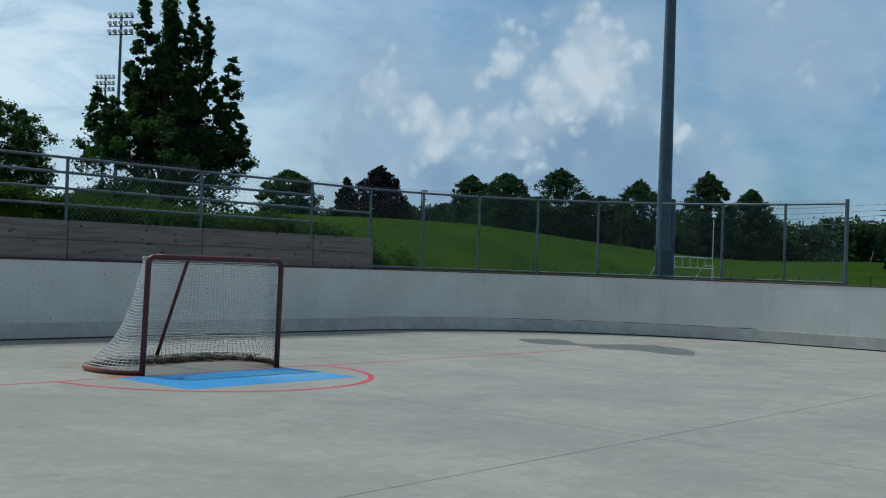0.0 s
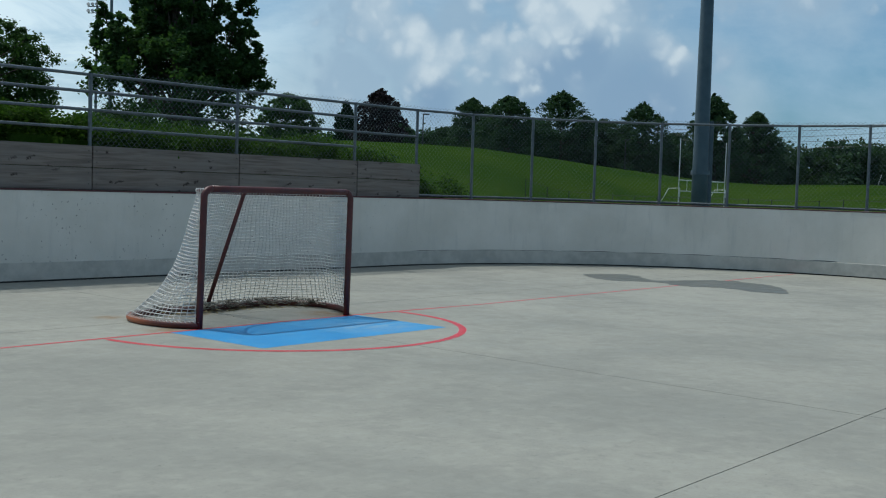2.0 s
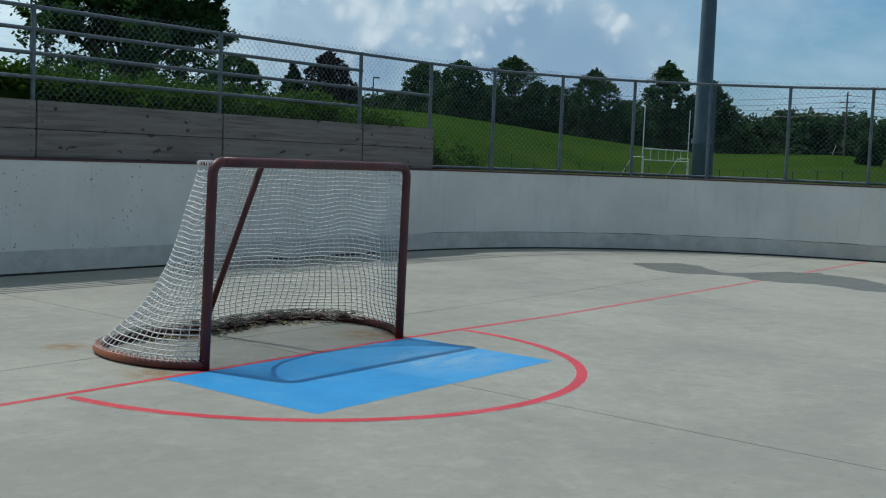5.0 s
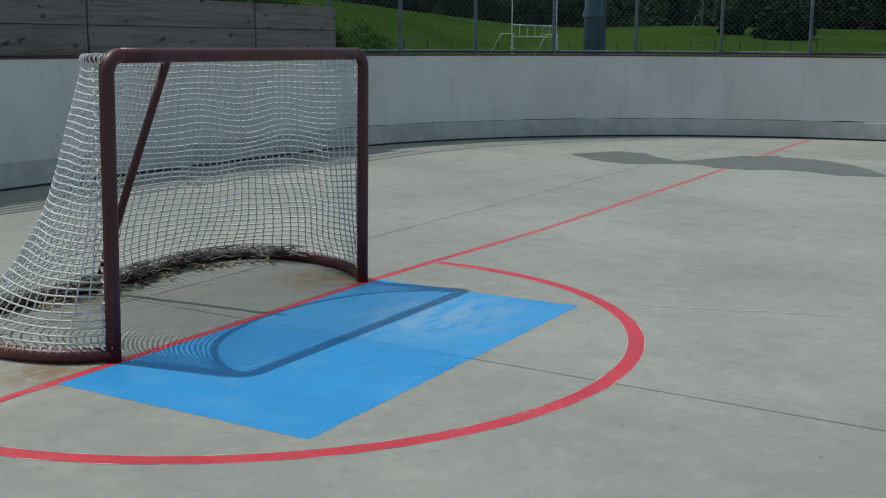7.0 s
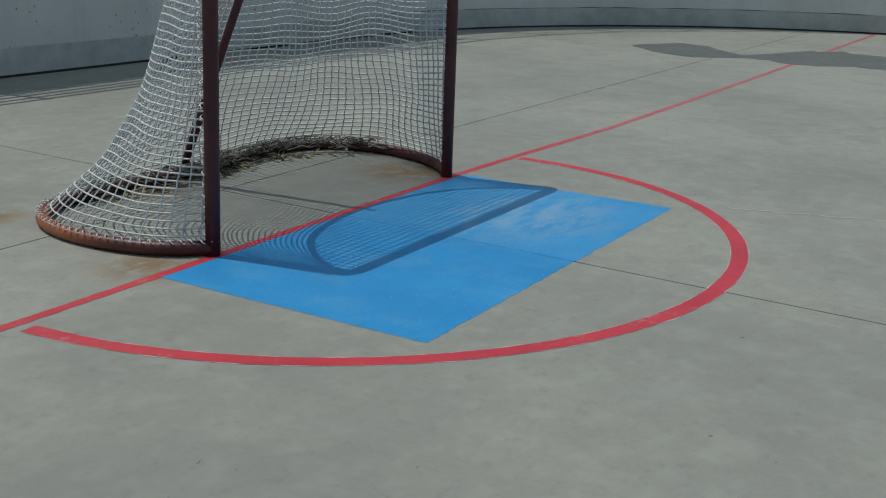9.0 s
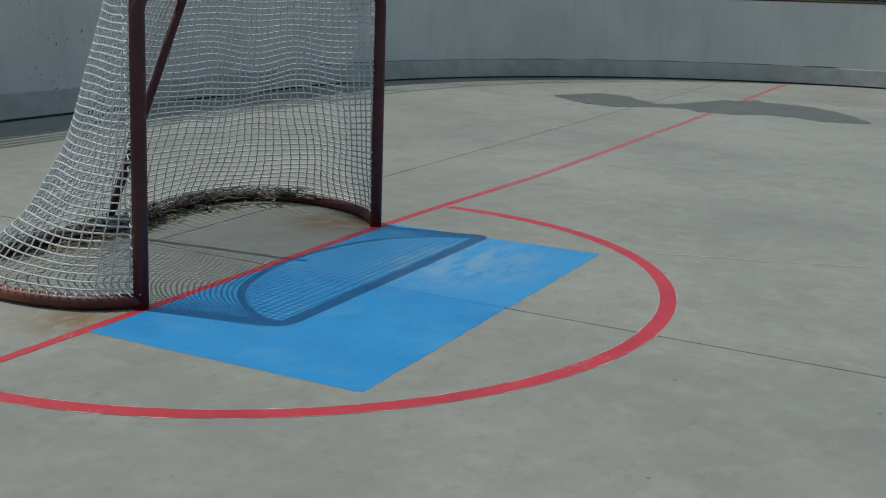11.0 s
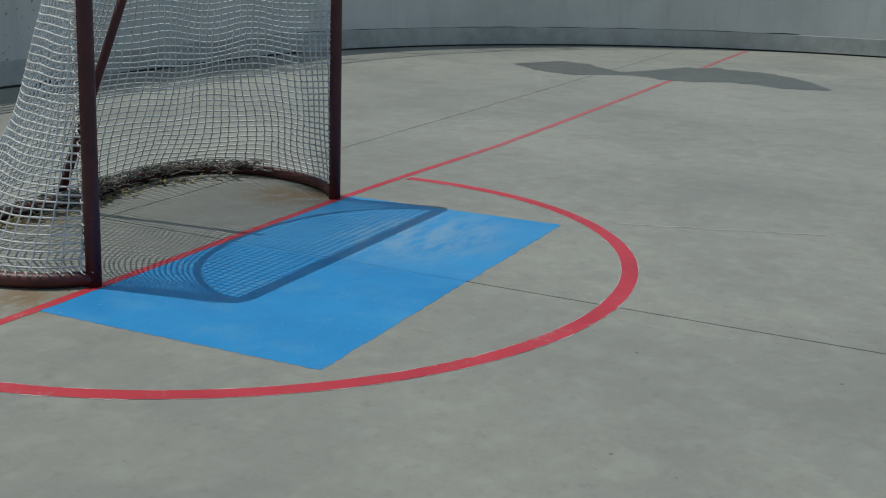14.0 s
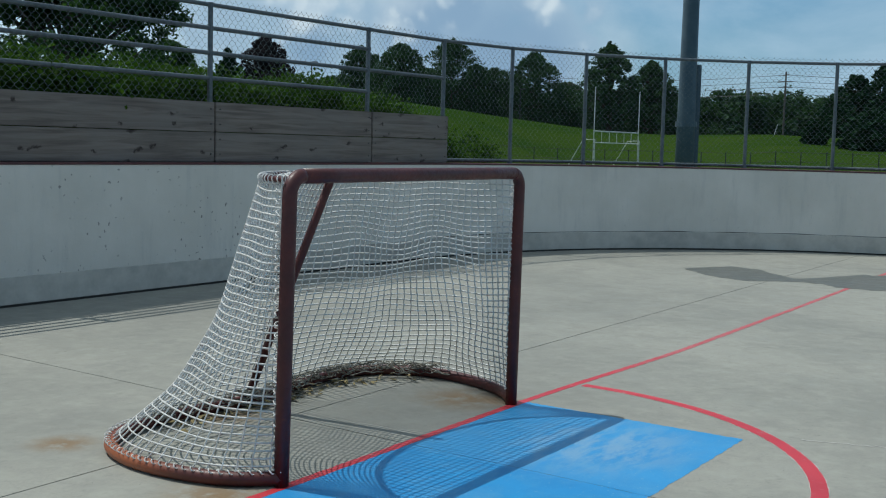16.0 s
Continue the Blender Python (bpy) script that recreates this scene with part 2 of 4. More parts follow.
def floor_paint(name, a, c, bare, wear):
    m, n, b = material(name)
    p = world_place(n)
    g = n.noise(p, 1.7, 6.0, 0.65)
    f = n.noise(p, 35.0, 5.0, 0.7)
    col = n.mix(n.span(g, 0.3, 0.7), a, c)
    worn = n.math("ADD", n.math("MULTIPLY", n.noise(p, 7.0, 6.0, 0.7), 0.6), n.math("MULTIPLY", f, 0.4))
    col = n.mix(n.span(worn, wear, wear + 0.1, 0.0, 0.75), col, bare)
    if name == "blue_floor_paint":
        # scuffed pale patch beside the slab joint
        patch = n.span(n.vmath("DISTANCE", n.vmath("MULTIPLY", p, (1.0, 1.3, 1.0)), (0.46, -1.0, 0.0)), 0.72, 0.15)
        patch = n.math("MULTIPLY", patch, n.span(n.noise(n.vmath("MULTIPLY", p, (1.0, 3.0, 1.0)), 3.5, 6.0, 0.7), 0.38, 0.6))
        col = n.mix(n.math("MULTIPLY", patch, 0.6), col, (0.3, 0.42, 0.5))
        fleck = n.span(n.noise(p, 70.0, 3.0, 0.6), 0.65, 0.7)
        col = n.mix(n.math("MULTIPLY", fleck, 0.6), col, (0.4, 0.5, 0.56))
        soft = n.noise(p, 4.5, 6.0, 0.7)
        col = n.mix(n.span(soft, 0.46, 0.7, 0.0, 0.42), col, (0.1, 0.33, 0.55))
        # the panel past the slab joint has faded
        side = n.span(n.add("ShaderNodeSeparateXYZ", {0: p}).outputs[0], -0.16, -0.1, 0.0, 0.22)
        col = n.mix(side, col, (0.09, 0.33, 0.58))
    else:
        # the line is walked thin away from the crease
        sx = n.math("ABSOLUTE", n.add("ShaderNodeSeparateXYZ", {0: p}).outputs[0])
        thin = n.math("ADD", n.span(sx, 1.85, 3.2, 0.0, 0.3), n.span(n.noise(p, 20.0, 6.0, 0.7), 0.35, 0.65, -0.15, 0.15))
        col = n.mix(n.math("MULTIPLY", thin, n.span(sx, 1.8, 2.0), clamp=True), col, bare)
    n.put(b.inputs["Base Color"], col)
    n.put(b.inputs["Roughness"], 0.5)
    bump(n, b, f, 0.2, 0.003)
    return m


def weathered_wood():
    m, n, b = material("weathered_plank")
    oi = n.add("ShaderNodeObjectInfo").outputs["Random"]
    p = n.vmath("ADD", place(n), n.add("ShaderNodeCombineXYZ", {0: n.math("MULTIPLY", oi, 37.0), 2: n.math("MULTIPLY", oi, 11.0)}).outputs[0])
    grain = n.noise(n.vmath("MULTIPLY", p, (0.7, 4.0, 13.0)), 1.5, 5.0, 0.6, 0.8)
    blot = n.noise(n.vmath("MULTIPLY", p, (0.8, 1.0, 1.6)), 1.8, 5.0, 0.6)
    col = n.mix(n.span(grain, 0.3, 0.7), (0.105, 0.088, 0.077), (0.21, 0.184, 0.162))
    col = n.mix(n.span(blot, 0.35, 0.7, 0.0, 0.55), col, (0.17, 0.16, 0.15))
    sx = n.add("ShaderNodeSeparateXYZ", {0: p})
    wob = n.math("MULTIPLY", n.noise(p, 9.0, 4.0, 0.7), 0.9)
    face = n.add("ShaderNodeCombineXYZ", {0: n.math("ADD", n.math("MULTIPLY", sx.outputs[0], 2.6), wob), 1: n.math("ADD", n.math("MULTIPLY", sx.outputs[2], 6.0), wob)}).outputs[0]
    knot = n.add("ShaderNodeTexVoronoi", {"Vector": face, "Scale": 1.0}, voronoi_dimensions="2D")
    pick = n.span(n.add("ShaderNodeSeparateColor", {0: knot.outputs["Color"]}).outputs[1], 0.35, 0.45)
    k = n.math("MULTIPLY", n.span(knot.outputs["Distance"], 0.15, 0.04), pick)
    dark = n.math("MULTIPLY", n.span(n.noise(n.vmath("MULTIPLY", p, (0.9, 1.0, 30.0)), 2.0, 4.0, 0.6, 0.5), 0.6, 0.72), n.span(blot, 0.45, 0.62))
    col = n.mix(n.math("MULTIPLY", dark, 0.7), col, (0.06, 0.045, 0.035))
    col = n.mix(n.math("MULTIPLY", k, 0.9), col, (0.025, 0.017, 0.014))
    n.put(b.inputs["Base Color"], col)
    n.put(b.inputs["Roughness"], 0.85)
    bump(n, b, grain, 0.4, 0.004)
    return m


def painted_steel_red(name="worn_red_steel", rust=0.0):
    m, n, b = material(name)
    p = world_place(n)
    g = n.noise(p, 6.0, 6.0, 0.7)
    f = n.noise(p, 55.0, 4.0, 0.7)
    col = n.mix(n.span(g, 0.3, 0.7), (0.05, 0.0095, 0.0105), (0.088, 0.015, 0.014))
    col = n.mix(n.span(n.math("ADD", n.math("MULTIPLY", g, 0.5), n.math("MULTIPLY", f, 0.5)), 0.58, 0.68, 0.0, 0.7), col, (0.16, 0.045, 0.022))
    col = n.mix(n.span(f, 0.68, 0.74, 0.0, 0.7), col, (0.03, 0.02, 0.02))
    if rust:
        col = n.mix(n.span(n.noise(p, 1.6, 5.0, 0.6), 0.4, 0.6, 0.0, rust), col, (0.22, 0.07, 0.035))
        lobe = n.math("MULTIPLY", n.span(n.vmath("DISTANCE", p, (-1.32, 0.85, 0.03)), 0.6, 0.2), n.span(f, 0.25, 0.5))
        col = n.mix(n.math("MULTIPLY", lobe, 0.85), col, (0.4, 0.12, 0.045))
    n.put(b.inputs["Base Color"], col)
    n.put(b.inputs["Roughness"], n.span(f, 0.3, 0.7, 0.36, 0.6))
    bump(n, b, f, 0.25, 0.002)
    return m


def leaf_material(name, a, c, through=0.25):
    m, n, b = material(name)
    r = n.add("ShaderNodeNewGeometry").outputs["Random Per Island"]
    g = n.noise(world_place(n), 0.8, 3.0)
    col = n.mix(n.math("ADD", n.math("MULTIPLY", r, 0.7), n.math("MULTIPLY", g, 0.3)), a, c)
    n.put(b.inputs["Base Color"], col)
    n.put(b.inputs["Roughness"], 0.7)
    n.put(b.inputs["Specular IOR Level"], 0.06)
    t = n.add("ShaderNodeBsdfTranslucent", {"Color": n.mix(1.0, col, (1.1, 1.3, 0.5), "MULTIPLY")})
    s = n.add("ShaderNodeMixShader", {0: through, 1: b.outputs[0], 2: t.outputs[0]})
    out = [k for k in m.node_tree.nodes if k.type == "OUTPUT_MATERIAL"][0]
    m.node_tree.links.new(s.outputs[0], out.inputs[0])
    return m


def lawn():
    m, n, b = material("mown_lawn")
    p = world_place(n)
    g = n.noise(p, 0.06, 5.0, 0.6)
    h = n.noise(p, 0.7, 5.0, 0.65)
    f = n.noise(p, 9.0, 5.0, 0.75)
    col = n.mix(n.span(g, 0.35, 0.65), (0.022, 0.052, 0.008), (0.038, 0.07, 0.011))
    col = n.mix(n.span(h, 0.4, 0.7, 0.0, 0.6), col, (0.045, 0.076, 0.014))
    col = n.mix(n.span(f, 0.4, 0.7, 0.0, 0.5), col, (0.01, 0.028, 0.003))
    n.put(b.inputs["Base Color"], col)
    n.put(b.inputs["Roughness"], 1.0)
    n.put(b.inputs["Specular IOR Level"], 0.0)
    bump(n, b, n.math("ADD", f, h), 0.7, 0.06)
    return m


def water():
    m, n, b = material("wet_concrete")
    p = world_place(n)
    g = n.noise(p, 2.5, 5.0, 0.6)
    n.put(b.inputs["Base Color"], n.mix(g, (0.105, 0.108, 0.095), (0.15, 0.152, 0.132)))
    n.put(b.inputs["Roughness"], n.span(g, 0.35, 0.65, 0.3, 0.5))
    n.put(b.inputs["Specular IOR Level"], 0.35)
    return m


CONCRETE = concrete_floor()
WALL = wall_paint()
KICK = plain("grey_scuffed_kickplate", (0.38, 0.375, 0.34), (0.54, 0.53, 0.48), 0.75, scale=5.0)
CAP = plain("faded_red_cap", (0.05, 0.02, 0.022), (0.1, 0.036, 0.038), 0.7)
DARK = plain("dark_joint", (0.02, 0.02, 0.018), (0.045, 0.043, 0.04), 0.9)
BLUE = floor_paint("blue_floor_paint", (0.012, 0.225, 0.52), (0.02, 0.28, 0.6), (0.22, 0.34, 0.42), 0.66)
RED = floor_paint("red_floor_paint", (0.46, 0.024, 0.038), (0.57, 0.038, 0.052), (0.42, 0.26, 0.24), 0.55)
PALE = plain("pale_scratch", (0.4, 0.39, 0.36), (0.56, 0.54, 0.5), 0.9)
WOOD = weathered_wood()
STEEL_RED = painted_steel_red()
STEEL_RUST = painted_steel_red("rust_worn_red_steel", 0.16)
ZINC = plain("galvanised_steel", (0.07, 0.09, 0.105), (0.14, 0.168, 0.185), 0.5, 0.4, scale=25.0, relief=0.1)
WIRE = plain("galvanised_wire", (0.09, 0.105, 0.115), (0.19, 0.215, 0.225), 0.36, 0.65, scale=40.0, relief=0.0)
CORD = plain("white_net_cord", (0.5, 0.5, 0.475), (0.74, 0.74, 0.71), 0.85, scale=70.0, relief=0.3)
GRIME = plain("grimy_net_cord", (0.03, 0.025, 0.02), (0.4, 0.38, 0.32), 0.9, scale=30.0)
STRAW = plain("dry_leaf_litter", (0.16, 0.12, 0.05), (0.34, 0.28, 0.13), 0.9, scale=40.0)
POLE_PAINT = plain("blue_grey_pole_paint", (0.05, 0.085, 0.115), (0.08, 0.12, 0.15), 0.45, 0.2, scale=3.0, relief=0.05)
BARK = plain("dark_bark", (0.035, 0.027, 0.02), (0.09, 0.072, 0.055), 0.9, scale=9.0, relief=0.6, stretch=(1, 1, 0.3))
WHITE_METAL = plain("white_goal_paint", (0.5, 0.52, 0.52), (0.66, 0.68, 0.68), 0.4)
DARK_METAL = plain("dark_metal", (0.03, 0.033, 0.036), (0.06, 0.065, 0.07), 0.5, 0.4)
UTILITY = plain("grey_timber_pole", (0.06, 0.055, 0.05), (0.12, 0.11, 0.1), 0.9)
LAMP_GLASS = plain("floodlight_housing", (0.3, 0.32, 0.33), (0.45, 0.46, 0.47), 0.4, 0.3)
LEAF_OAK = leaf_material("oak_leaves", (0.026, 0.06, 0.028), (0.062, 0.115, 0.044), 0.42)
LEAF_DARK = leaf_material("dark_leaves", (0.026, 0.056, 0.034), (0.055, 0.098, 0.05), 0.26)
LEAF_PINE = leaf_material("conifer_needles", (0.01, 0.032, 0.016), (0.024, 0.055, 0.024), 0.12)
LEAF_PURPLE = leaf_material("purple_leaves", (0.018, 0.014, 0.02), (0.045, 0.035, 0.04), 0.15)
LEAF_WEED = leaf_material("weed_leaves", (0.019, 0.05, 0.009), (0.066, 0.122, 0.022), 0.36)
LAWN = lawn()
WET = water()


# ---------- mesh helpers ----------
class Shape:
    """Vertices and faces gathered into one mesh."""

    def __init__(self):
        self.v, self.f, self.n = [], [], 0

    def raw(self, v, f):
        v = np.asarray(v, float).reshape(-1, 3)
        self.v.append(v)
        self.f.extend([[i + self.n for i in q] for q in f])
        self.n += len(v)
        return self

    def box(self, c, s, rz=0.0, bevel=0.0):
        bm = bmesh.new()
        bmesh.ops.create_cube(bm, size=1.0)
        bmesh.ops.scale(bm, vec=s, verts=bm.verts)
        if bevel:
            bmesh.ops.bevel(bm, geom=list(bm.edges), offset=bevel, segments=2, affect="EDGES")
        bmesh.ops.rotate(bm, cent=(0, 0, 0), matrix=Matrix.Rotation(rz, 3, "Z"), verts=bm.verts)
        bmesh.ops.translate(bm, vec=c, verts=bm.verts)
        bm.verts.index_update()
        self.raw([v.co[:] for v in bm.verts], [[v.index for v in f.verts] for f in bm.faces])
        bm.free()
        return self

    def tube(self, pts, r, sides=8, closed=False, caps=True):
        p = np.asarray(pts, float)
        k = len(p)
        rad = np.full(k, r) if np.isscalar(r) else np.asarray(r, float)
        if closed:
            t = np.roll(p, -1, 0) - np.roll(p, 1, 0)
        else:
            t = np.gradient(p, axis=0)
        t /= np.maximum(np.linalg.norm(t, axis=1, keepdims=True), 1e-9)
        ref = np.array((0.0, 0.0, 1.0)) if abs(t[0][2]) < 0.9 else np.array((1.0, 0.0, 0.0))
        u = np.zeros_like(p)
        last = np.cross(t[0], ref)
        for i in range(k):
            w = last - t[i] * np.dot(last, t[i])
            w /= max(np.linalg.norm(w), 1e-9)
            u[i] = last = w
        b = np.cross(t, u)
        a = np.arange(sides) * 2 * math.pi / sides
        ring = p[:, None, :] + rad[:, None, None] * (np.cos(a)[None, :, None] * u[:, None, :] + np.sin(a)[None, :, None] * b[:, None, :])
        f = []
        for i in range(k if closed else k - 1):
            j = (i + 1) % k
            for s in range(sides):
                q = (s + 1) % sides
                f.append([i * sides + s, i * sides + q, j * sides + q, j * sides + s])
        if caps and not closed:
            f.append(list(range(sides))[::-1])
            f.append([(k - 1) * sides + s for s in range(sides)])
        return self.raw(ring, f)

    def strip(self, path_a, path_b, closed=False):
        a, b = np.asarray(path_a, float), np.asarray(path_b, float)
        k = len(a)
        f = [[i, (i + 1) % k, k + (i + 1) % k, k + i] for i in range(k if closed else k - 1)]
        return self.raw(np.vstack((a, b)), f)

    def mesh(self, name, smooth=False):
        me = bpy.data.meshes.new(name)
        me.from_pydata(np.vstack(self.v).tolist(), [], self.f)
        me.update()
        if smooth:
            me.shade_smooth()
        return me


def part(name, shape, mat, parent=None, label="", smooth=False, kind=""):
    me = shape.mesh(name, smooth) if isinstance(shape, Shape) else shape
    if not me.materials:
        me.materials.append(mat)
    ob = new(name, me)
    ob.parent = parent
    return tagged(ob, label, kind=kind)


def thing(name, label, category, group="", at=(0, 0, 0)):
    ob = new(name)
    ob.location = at
    ob.empty_display_size = 0.2
    return tagged(ob, label, category, group)


def spline(ctrl, steps=8, closed=False):
    """A Catmull-Rom curve through the control points."""
    c = np.asarray(ctrl, float)
    k = len(c)
    out = []
    for i in range(k if closed else k - 1):
        p0 = c[(i - 1) % k] if closed or i > 0 else 2 * c[0] - c[1]
        p1, p2 = c[i % k], c[(i + 1) % k]
        p3 = c[(i + 2) % k] if closed or i + 2 < k else 2 * c[-1] - c[-2]
        for s in range(steps):
            t = s / steps
            out.append(0.5 * (2 * p1 + (p2 - p0) * t + (2 * p0 - 5 * p1 + 4 * p2 - p3) * t * t + (3 * p1 - p0 - 3 * p2 + p3) * t ** 3))
    if not closed:
        out.append(c[-1])
    return np.array(out)


def smoothstep(a, b, x):
    t = np.clip((x - a) / (b - a), 0, 1)
    return t * t * (3 - 2 * t)


# ---------- the rink: plan ----------
BACK, SIDE, FRONT = 4.7, 12.7, -46.0
CORNER, RADIUS = (6.8, -1.2), 5.9
WALL_TOP, FENCE_TOP, BOARD_TOP = 1.14, 2.68, 1.738
SKEW = radians(-1.7)  # the rink is turned a little against the goal
FENCE_OFF = 0.16


def skewed(x, y):
    """A point of the squared rink plan, turned about the far corner's centre."""
    dx, dy = x - CORNER[0], y - CORNER[1]
    return CORNER[0] + dx * math.cos(SKEW) - dy * math.sin(SKEW), CORNER[1] + dx * math.sin(SKEW) + dy * math.cos(SKEW)


def rink_outline(off, step=1.5):
    """The closed inner face of the wall, moved outwards by off."""
    r = RADIUS + off
    far = FRONT + RADIUS
    pts = []
    for cx, cy, a0 in ((CORNER[0], CORNER[1], 90), (CORNER[0], far, 0), (-CORNER[0], far, -90), (-CORNER[0], CORNER[1], -180)):
        for a in np.arange(a0, a0 - 90 - 0.01, -step):
            pts.append(skewed(cx + r * math.cos(radians(a)), cy + r * math.sin(radians(a))))
    return np.array(pts)


def ring_body(off_in, off_out, z0, z1, chamfer=0.0):
    """A closed band round the rink, one connected mesh."""
    section = [(off_in, z0), (off_in, z1 - chamfer), (off_in + chamfer, z1), (off_out, z1), (off_out, z0)]
    if not chamfer:
        section.pop(1)
    rings = [np.column_stack((rink_outline(o), np.full(len(rink_outline(o)), z))) for o, z in section]
    k, m = len(rings), len(rings[0])
    f = [[a * m + i, a * m + (i + 1) % m, (a + 1) % k * m + (i + 1) % m, (a + 1) % k * m + i] for a in range(k) for i in range(m)]
    return Shape().raw(np.vstack(rings), f)


tagged(part("rink_wall", ring_body(0.0, 0.28, -0.3, WALL_TOP), WALL), "white painted concrete dasher wall, chipped and scuffed, round the rink", "wall", kind="structure")
tagged(part("kickplate", ring_body(-0.012, -0.002, 0.0225, 0.245, 0.004), KICK), "grey scuffed kick strip along the foot of the wall", "trim", kind="structure")
# dark band paints the shade in the shallow gap under the kick strip
tagged(part("foot_gap_shade", ring_body(-0.005, -0.002, 0.001, 0.022), DARK), "dark strip along the foot of the wall, painted as the gap's shade", "trim", kind="structure")
seam_a, seam_b = [], []
for a in np.arange(84.0, 4.0, -0.5):
    r = RADIUS - 0.004
    p = (CORNER[0] + r * math.cos(radians(a)), CORNER[1] + r * math.sin(radians(a)))
    h = max(0.0012, 0.011 * (0.5 + noise.noise((a * 0.23, 4.0, 1.0))))
    seam_a.append((*p, 0.251))
    seam_b.append((*p, 0.251 + h))
tagged(part("wall_seam", Shape().strip(seam_a, seam_b), DARK), "dark uneven seam above the kick strip", "trim", kind="structure")
tagged(part("wall_cap", ring_body(-0.006, 0.286, WALL_TOP + 0.001, WALL_TOP + 0.022, 0.004), CAP), "faded dark red cap strip on the rink wall", "trim", kind="structure")

# floor: poured slabs with open joints over a dark bed
bed = Shape().strip([(-14.2, FRONT, -0.035), (11.5, FRONT, -0.035)], [(-12.65, 5.3, -0.035), (13.0, 5.3, -0.035)])
floor = tagged(part("floor", bed, DARK), "worn grey concrete rink floor in large slabs", "floor", kind="structure")


def joint_x(y):
    """The long joint runs a little askew."""
    return -0.155 + 0.06 * (y + 1.25)


def slab(x0, x1, y0, y1):
    s = Shape()
    s.box(((x0 + x1) / 2, (y0 + y1) / 2, -0.015), (x1 - x0, y1 - y0, 0.03), 0.0, 0.003)
    v = s.v[-1]
    near = np.abs(v[:, 0]) < 1.0
    v[near, 0] += joint_x(v[near, 1])
    v[~near, 0] -= (v[~near, 1] - CORNER[1]) * math.tan(SKEW)
    part("slab", s, CONCRETE, floor)


JX = [-12.85, 0.0, 12.85]
JY = [5.3, 0.75, -5.72, -12.1, -18.2, -24.5, -30.9, -37.2, FRONT]
for xa, xb in zip(JX, JX[1:]):
    for yb, ya in zip(JY, JY[1:]):
        slab(xa + 0.0013, xb - 0.0013, ya + 0.0013, yb - 0.0013)


# painted markings
def flat_patch(outline, z=0.0025):
    o = np.asarray(outline, float)
    return Shape().raw(np.column_stack((o, np.full(len(o), z))), [list(range(len(o)))])


def wobble(a, b, k, seed, amp=0.004):
    rng = np.random.default_rng(seed)
    a, b = np.array(a, float), np.array(b, float)
    t = np.linspace(0, 1, k)[:, None]
    nrm = np.array((-(b - a)[1], (b - a)[0]))
    nrm /= np.linalg.norm(nrm)
    return a + (b - a) * t + nrm * (rng.random((k, 1)) - 0.5) * 2 * amp


crease = thing("crease", "bright blue painted goal crease, scuffed pale in places", "floor marking")
for sides in ([(-1.29, -0.035), (joint_x(-0.035) - 0.001, -0.035), (joint_x(-1.258) - 0.001, -1.258), (-1.325, -1.254)], [(joint_x(-0.035) + 0.001, -0.035), (1.045, -0.045), (0.998, -1.268), (joint_x(-1.262) + 0.001, -1.262)]):
    edge = np.vstack([wobble(sides[i], sides[(i + 1) % 4], 60, i, 0.0045 if i in (2, 3 if sides[0][0] < -1 else 1) else 0.001)[:-1] for i in range(4)])
    part("paint_panel", flat_patch(edge[::-1], 0.0008), BLUE, crease)
line_a, line_b = wobble((-12.75, -0.043), (12.5, -0.043), 700, 11, 0.003), wobble((-12.75, 0.004), (12.5, 0.004), 700, 12, 0.003)
for edge in (line_a, line_b):
    edge[:, 1] += -0.09 * smoothstep(0.8, 3.5, edge[:, 0]) + 0.04 * smoothstep(6.0, 12.0, edge[:, 0])
s = Shape().strip(np.column_stack((line_a, np.full(700, 0.0012))), np.column_stack((line_b, np.full(700, 0.0012))))
tagged(part("goal_line", s, RED), "thin red painted goal line across the concrete", "floor marking")
rng = np.random.default_rng(5)
ang = np.radians(np.linspace(180.8, 359.2, 260))
jit = (rng.random((2, 260)) - 0.5) * 0.0035
ARC_AT, ARC_IN, ARC_OUT = (-0.15, -0.065), 1.773, 1.844
inner = np.column_stack((ARC_AT[0] + (ARC_IN + jit[0]) * np.cos(ang), ARC_AT[1] + (ARC_IN + jit[0]) * np.sin(ang), np.full(260, 0.0016)))
outer = np.column_stack((ARC_AT[0] + (ARC_OUT + jit[1]) * np.cos(ang), ARC_AT[1] + (ARC_OUT + jit[1]) * np.sin(ang), np.full(260, 0.0016)))
arc = tagged(part("crease_arc", Shape().strip(outer, inner), RED), "red painted half-circle round the crease, edges flaking", "floor marking")
for ring, out in ((outer, 1.0), (inner, -1.0)):
    w = np.array([max(0.0004, 0.007 * (0.3 + noise.noise((k * 0.19, out, 2.0)) + 0.5 * noise.noise((k * 0.83, out, 5.0)))) for k in range(260)])
    away = np.column_stack((np.cos(ang), np.sin(ang), np.zeros(260))) * out
    low = ring * (1, 1, 0) + (0, 0, 0.0011)
    part("flaked_edge", Shape().strip(low + away * w[:, None], low - away * 0.006), PALE, arc, "pale chipped paint edge")


mark = wobble((1.17, -1.5), (1.46, -2.5), 40, 17, 0.012)
s = Shape().strip(np.column_stack((mark, np.full(40, 0.0015))), np.column_stack((mark + (0.009, 0.002), np.full(40, 0.0015))))
tagged(part("scratch", s, PALE), "thin pale scratch line on the concrete", "scratch")


